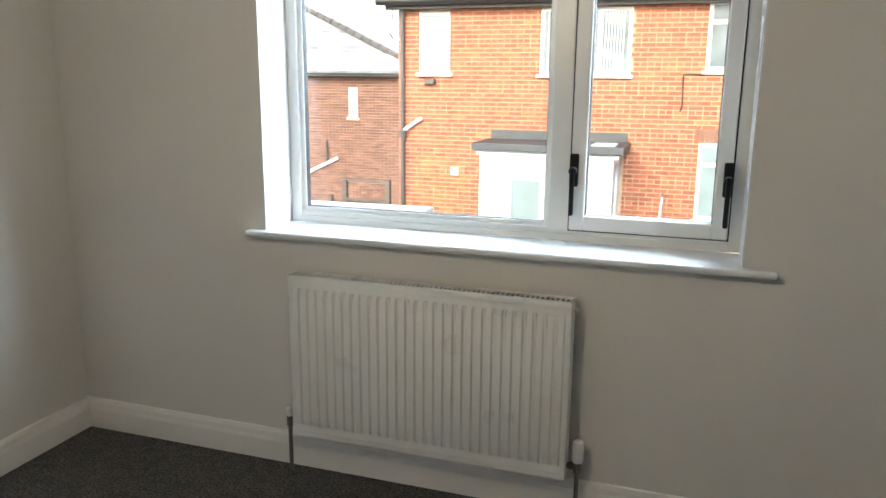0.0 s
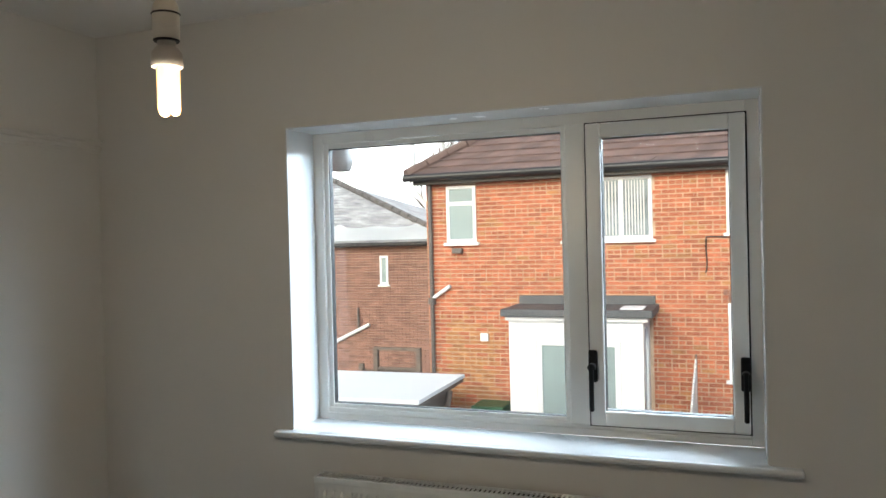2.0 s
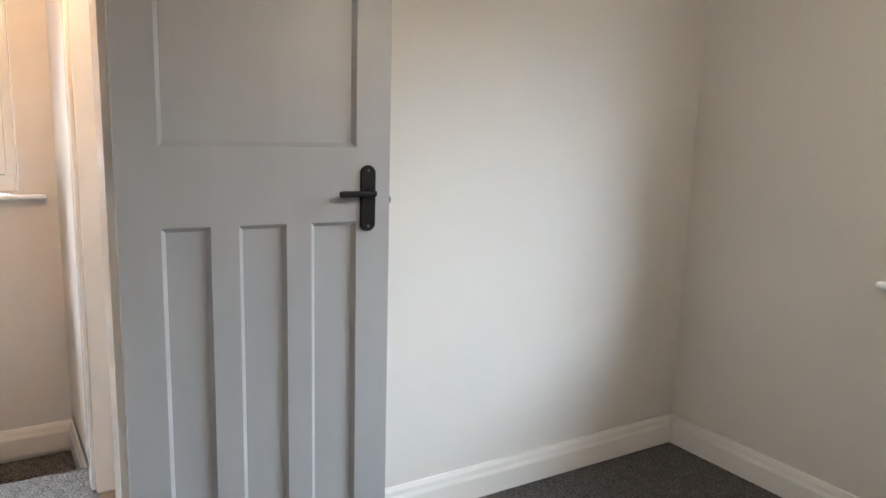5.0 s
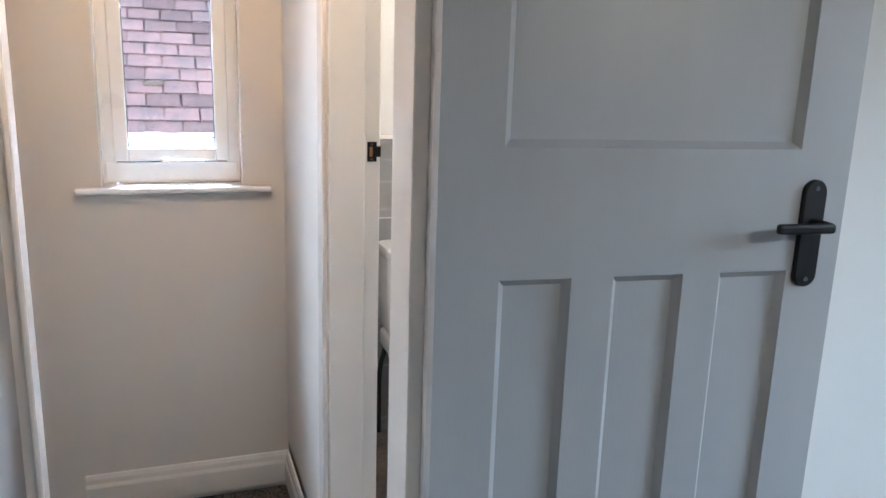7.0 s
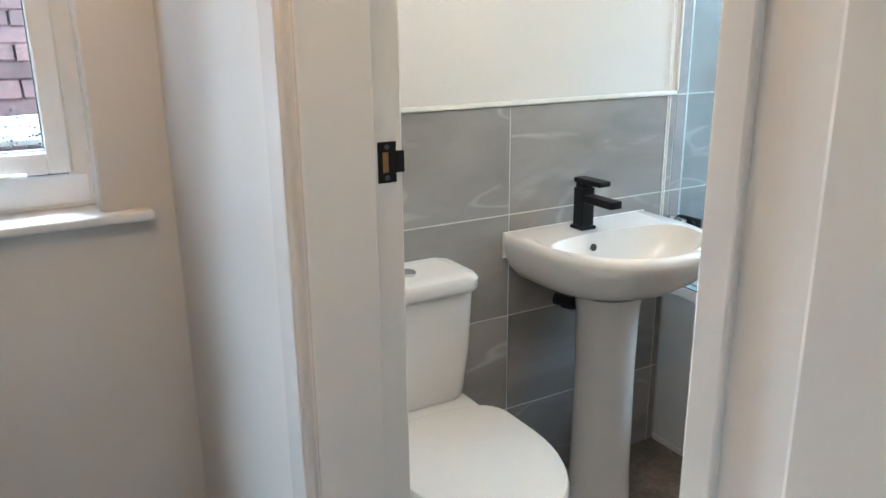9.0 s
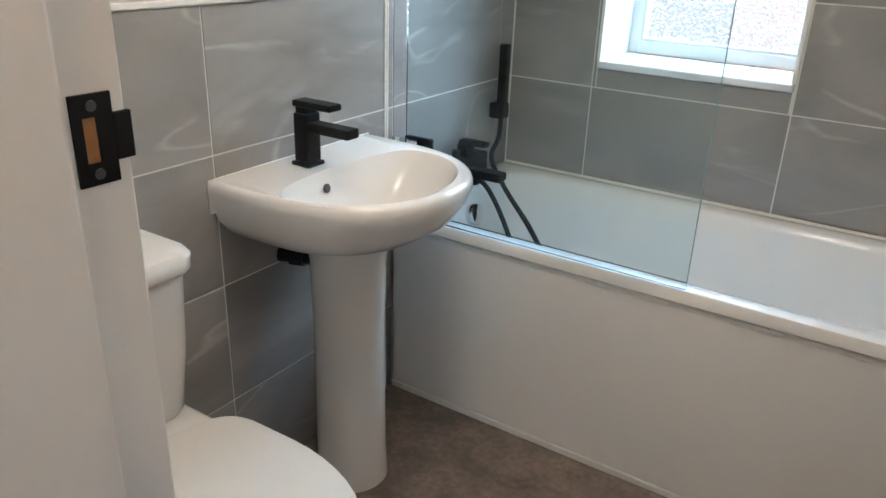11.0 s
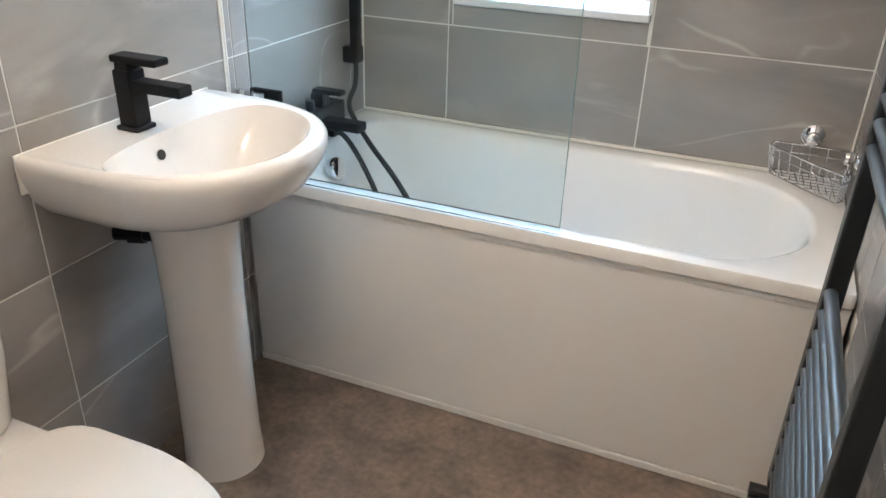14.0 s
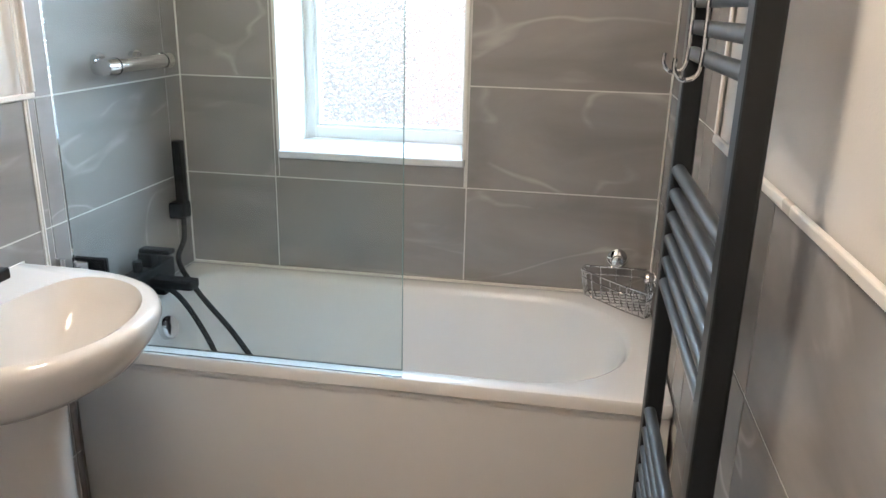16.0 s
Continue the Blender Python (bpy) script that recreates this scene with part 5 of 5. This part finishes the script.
low = [bm.verts.new((x, 16.72, 1.66)) for x, _ in sn]
top = [bm.verts.new((x, 16.75 + 4.05 * hh, 1.645 + 2.15 * hh)) for x, hh in sn]
for k in range(len(sn) - 1):
    bm.faces.new((low[k], low[k + 1], top[k + 1], top[k]))
bmesh.ops.solidify(bm, geom=bm.faces[:], thickness=-0.035)
part("snow_edge", bm, SNOW, h2, "band of snow along the eaves")
for k in range(16):
    a, b = Vector((-4.5, 16.75, 1.62)), Vector((-10.4, 20.8, 3.8))
    part("ridge_tile", rod(a.lerp(b, k / 16), a.lerp(b, (k + 0.93) / 16), 0.11, 0.10, 8), GREYP, r2, "grey hip tile")
part("gutter", rod((-18, 16.70, 1.54), (-4.5, 16.70, 1.54), 0.06, n=10), GUTTER, h2, "dark gutter")
far_window(h2, -6.86, -6.60, 0.41, 1.22, 17.0, [], None, PALEPANE)
part("waste_pipe", rod((-8.7, 16.93, -1.42), (-7.2, 16.93, -0.72), 0.05), WHITEO, h2, "pale sloping pipe")
part("waste_pipe", rod((-7.55, 16.93, -0.85), (-7.55, 16.93, -0.25), 0.035), GREYP, h2)

# garden things
shed = thing("shed", "low garden shed with a thick snow-covered flat roof", "shed")
part("wall", box(-6.0, -1.85, 7.3, 9.0, -2.6, -0.72), TIMBER, shed, "weathered timber shed wall")
part("roof", sheet("roof_board", [(-6.2, 7.06, -0.66), (-1.66, 7.22, -0.66), (-1.72, 9.30, -0.66), (-6.2, 9.05, -0.66)], TIMBER, shed, 0.06).data and box(-6.1, -1.75, 7.25, 9.0, -0.75, -0.721), TIMBER, shed)
sheet("snow", [(-6.2, 7.04, -0.60), (-1.64, 7.20, -0.60), (-1.70, 9.31, -0.60), (-6.2, 9.06, -0.60)], SNOW, shed, 0.055, "smooth layer of snow")
part("brace", rod((-1.80, 8.6, -1.25), (-1.70, 8.6, -0.73), 0.05, n=8), TIMBER, shed)
fence = thing("timber_fence", "weathered timber fence beside the house corner", "fence")
for x in (-4.0, -3.7, -2.86):
    part("post", box(x, x + 0.09, 10.0, 10.09, -2.6, -0.30 if x > -3.9 else -0.62, 0.01), TIMBER, fence)
for z in (-0.36, -0.72, -1.0):
    part("rail", box(-3.7, -2.78, 10.01, 10.06, z, z + 0.06, 0.008), TIMBER, fence)
for k in range(9):
    part("board", box(-4.0 + 0.13 * k, -3.885 + 0.13 * k, 10.07, 10.09, -2.6, -0.70 - 0.03 * (k % 2)), TIMBER, fence)
pf = thing("white_fence", "pale boarded fence sloping down from the house wall", "fence")
for k in range(12):
    y = 10.35 - 0.17 * k
    part("board", box(1.86, 1.885, y - 0.16, y, -2.6, -0.32 - 0.045 * k), TIMBER if k == 0 else WHITEO, pf)
bin_ = thing("wheelie_bin", "dark green plastic bin by the porch", "bin")
part("body", loft([rounded_ring(-1.38, 9.75, 0.20, 0.22, 0.03, 0.03, -2.55), rounded_ring(-1.38, 9.75, 0.26, 0.27, 0.04, 0.04, -1.22)]), GREEN, bin_)
part("lid", box(-1.66, -1.10, 9.46, 10.03, -1.21, -1.15, 0.025), GREEN, bin_, "dark green lid")
pier = thing("brick_pier", "short red brick pier beside the bin", "brick pier")
part("body", box(-1.02, -0.80, 9.2, 9.42, -2.6, -1.25, 0.01), BRICK, pier)
ol = thing("outdoor_lamp", "grey dome lamp on an arm outside the bedroom window", "wall lamp")
part("dome", lathe([(0.010, -0.085), (0.048, -0.080), (0.062, -0.04), (0.058, 0.0), (0.040, 0.045), (0.015, 0.06)], 20, (0.635, 0.90, 2.03)), GREYP, ol, "grey dome", True)
part("arm", tube([(0.635, 0.90, 2.08), (0.63, 0.80, 2.14), (0.62, 0.42, 2.14)], 0.018, 8), GREYP, ol)


def bare_tree():
    t = thing("bare_tree", "leafless winter tree between the houses", "tree")
    r = random.Random(11)
    trunk, twigs = bmesh.new(), bmesh.new()

    def grow(p, d, length, rad, depth):
        q = p + d * length
        add_rod(trunk if depth < 2 else twigs, p, q, rad, rad * 0.68, 6 if depth < 3 else 4)
        if depth >= 6:
            return
        for _ in range(3 if depth < 4 else 2):
            nd = (d + Vector((r.uniform(-0.75, 0.75), r.uniform(-0.75, 0.75), r.uniform(-0.15, 0.55)))).normalized()
            grow(q, nd, length * r.uniform(0.66, 0.86), rad * 0.62, depth + 1)

    grow(Vector((-9.6, 30.0, -2.6)), Vector((0.02, 0, 1)), 2.6, 0.16, 0)
    part("trunk", trunk, BARK, t)
    part("crown", twigs, BARK, t, "bare twigs")


bare_tree()

# the roof next door, beyond the landing window
nr = thing("neighbour_roof", "purple-grey tiled roof slope with an icy gutter", "roof")
EX, EZ2, SL = -3.75, 1.02, math.tan(radians(40))
part("roof_deck", loft([[(EX, -9, EZ2 - 0.02), (EX - 4, -9, EZ2 - 0.02 + 4 * SL), (EX - 4, -9, EZ2 - 0.3), (EX, -9, EZ2 - 0.3)], [(EX, 3, EZ2 - 0.02), (EX - 4, 3, EZ2 - 0.02 + 4 * SL), (EX - 4, 3, EZ2 - 0.3), (EX, 3, EZ2 - 0.3)]]), ROOFN, nr)
part("wall", box(EX - 4, EX - 0.35, -9, 3, -2.6, EZ2 - 0.3), BRICKD, nr, "dark brick wall")
part("gutter", rod((EX + 0.05, -9, EZ2 - 0.05), (EX + 0.05, 3, EZ2 - 0.05), 0.055, n=12), WHITEO, nr, "snow-filled pale gutter")
exp, tw = 0.125, 0.212
me = bpy.data.meshes.new("roof_tile")
rows_n = 26
ca, sa = math.cos(radians(40)), math.sin(radians(40))


def tile_corners(y0, y1, s0, s1):
    out = []
    for s, l in ((s0, 0.022), (s1, 0.006)):
        for y in (y0, y1):
            out.append((EX - s * ca + l * sa, y, EZ2 + s * sa + l * ca))
    for y in (y0, y1):
        out.append((EX - s0 * ca, y, EZ2 + s0 * sa))
    return out


proto = None
vs, fs = [], []
for r in range(rows_n):
    for k in range(40):
        y0 = -6.6 + tw * (k + 0.5 * (r % 2))
        j = rnd.uniform(-0.004, 0.004)
        cor = tile_corners(y0 + 0.006, y0 + tw - 0.006, r * exp + j, (r + 1.2) * exp)
        faces = [(0, 1, 3, 2), (4, 5, 1, 0), (0, 2, 4), (1, 5, 3)]
        if -3.45 < y0 < -1.95 and r < 14:
            if proto is None:
                c0 = tile_corners(0.006, tw - 0.006, 0.0, 1.2 * exp)
                me.from_pydata(c0, [], faces)
                me.materials.append(ROOFN)
                proto = me
            ob = new("roof_tile", proto)
            ob.parent = nr
            ob.location = (-(r * exp + j) * ca, y0, (r * exp + j) * sa)
        else:
            b = len(vs)
            vs += cor
            fs += [tuple(i + b for i in q) for q in faces]
me2 = bpy.data.meshes.new("roof_tiles")
me2.from_pydata(vs, [], fs)
me2.materials.append(ROOFN)
ob = new("roof_tiles", me2)
ob.parent = nr
tagged(ob, "purple-grey tiles", kind="stuff")
bm = bmesh.new()
for k in range(60):
    y = -5 + 0.1 * k
    add_box(bm, EX - 0.01, EX + 0.09, y, y + 0.105, EZ2 - 0.02, EZ2 + 0.015 + 0.012 * rnd.random(), 0.006)
part("snow_edge", bm, SNOW, nr, "line of snow in the gutter")
part("broken_tile", box(EX - 0.36, EX - 0.31, -2.80, -2.68, EZ2 + 0.30, EZ2 + 0.325, 0.006), TIMBER, nr)
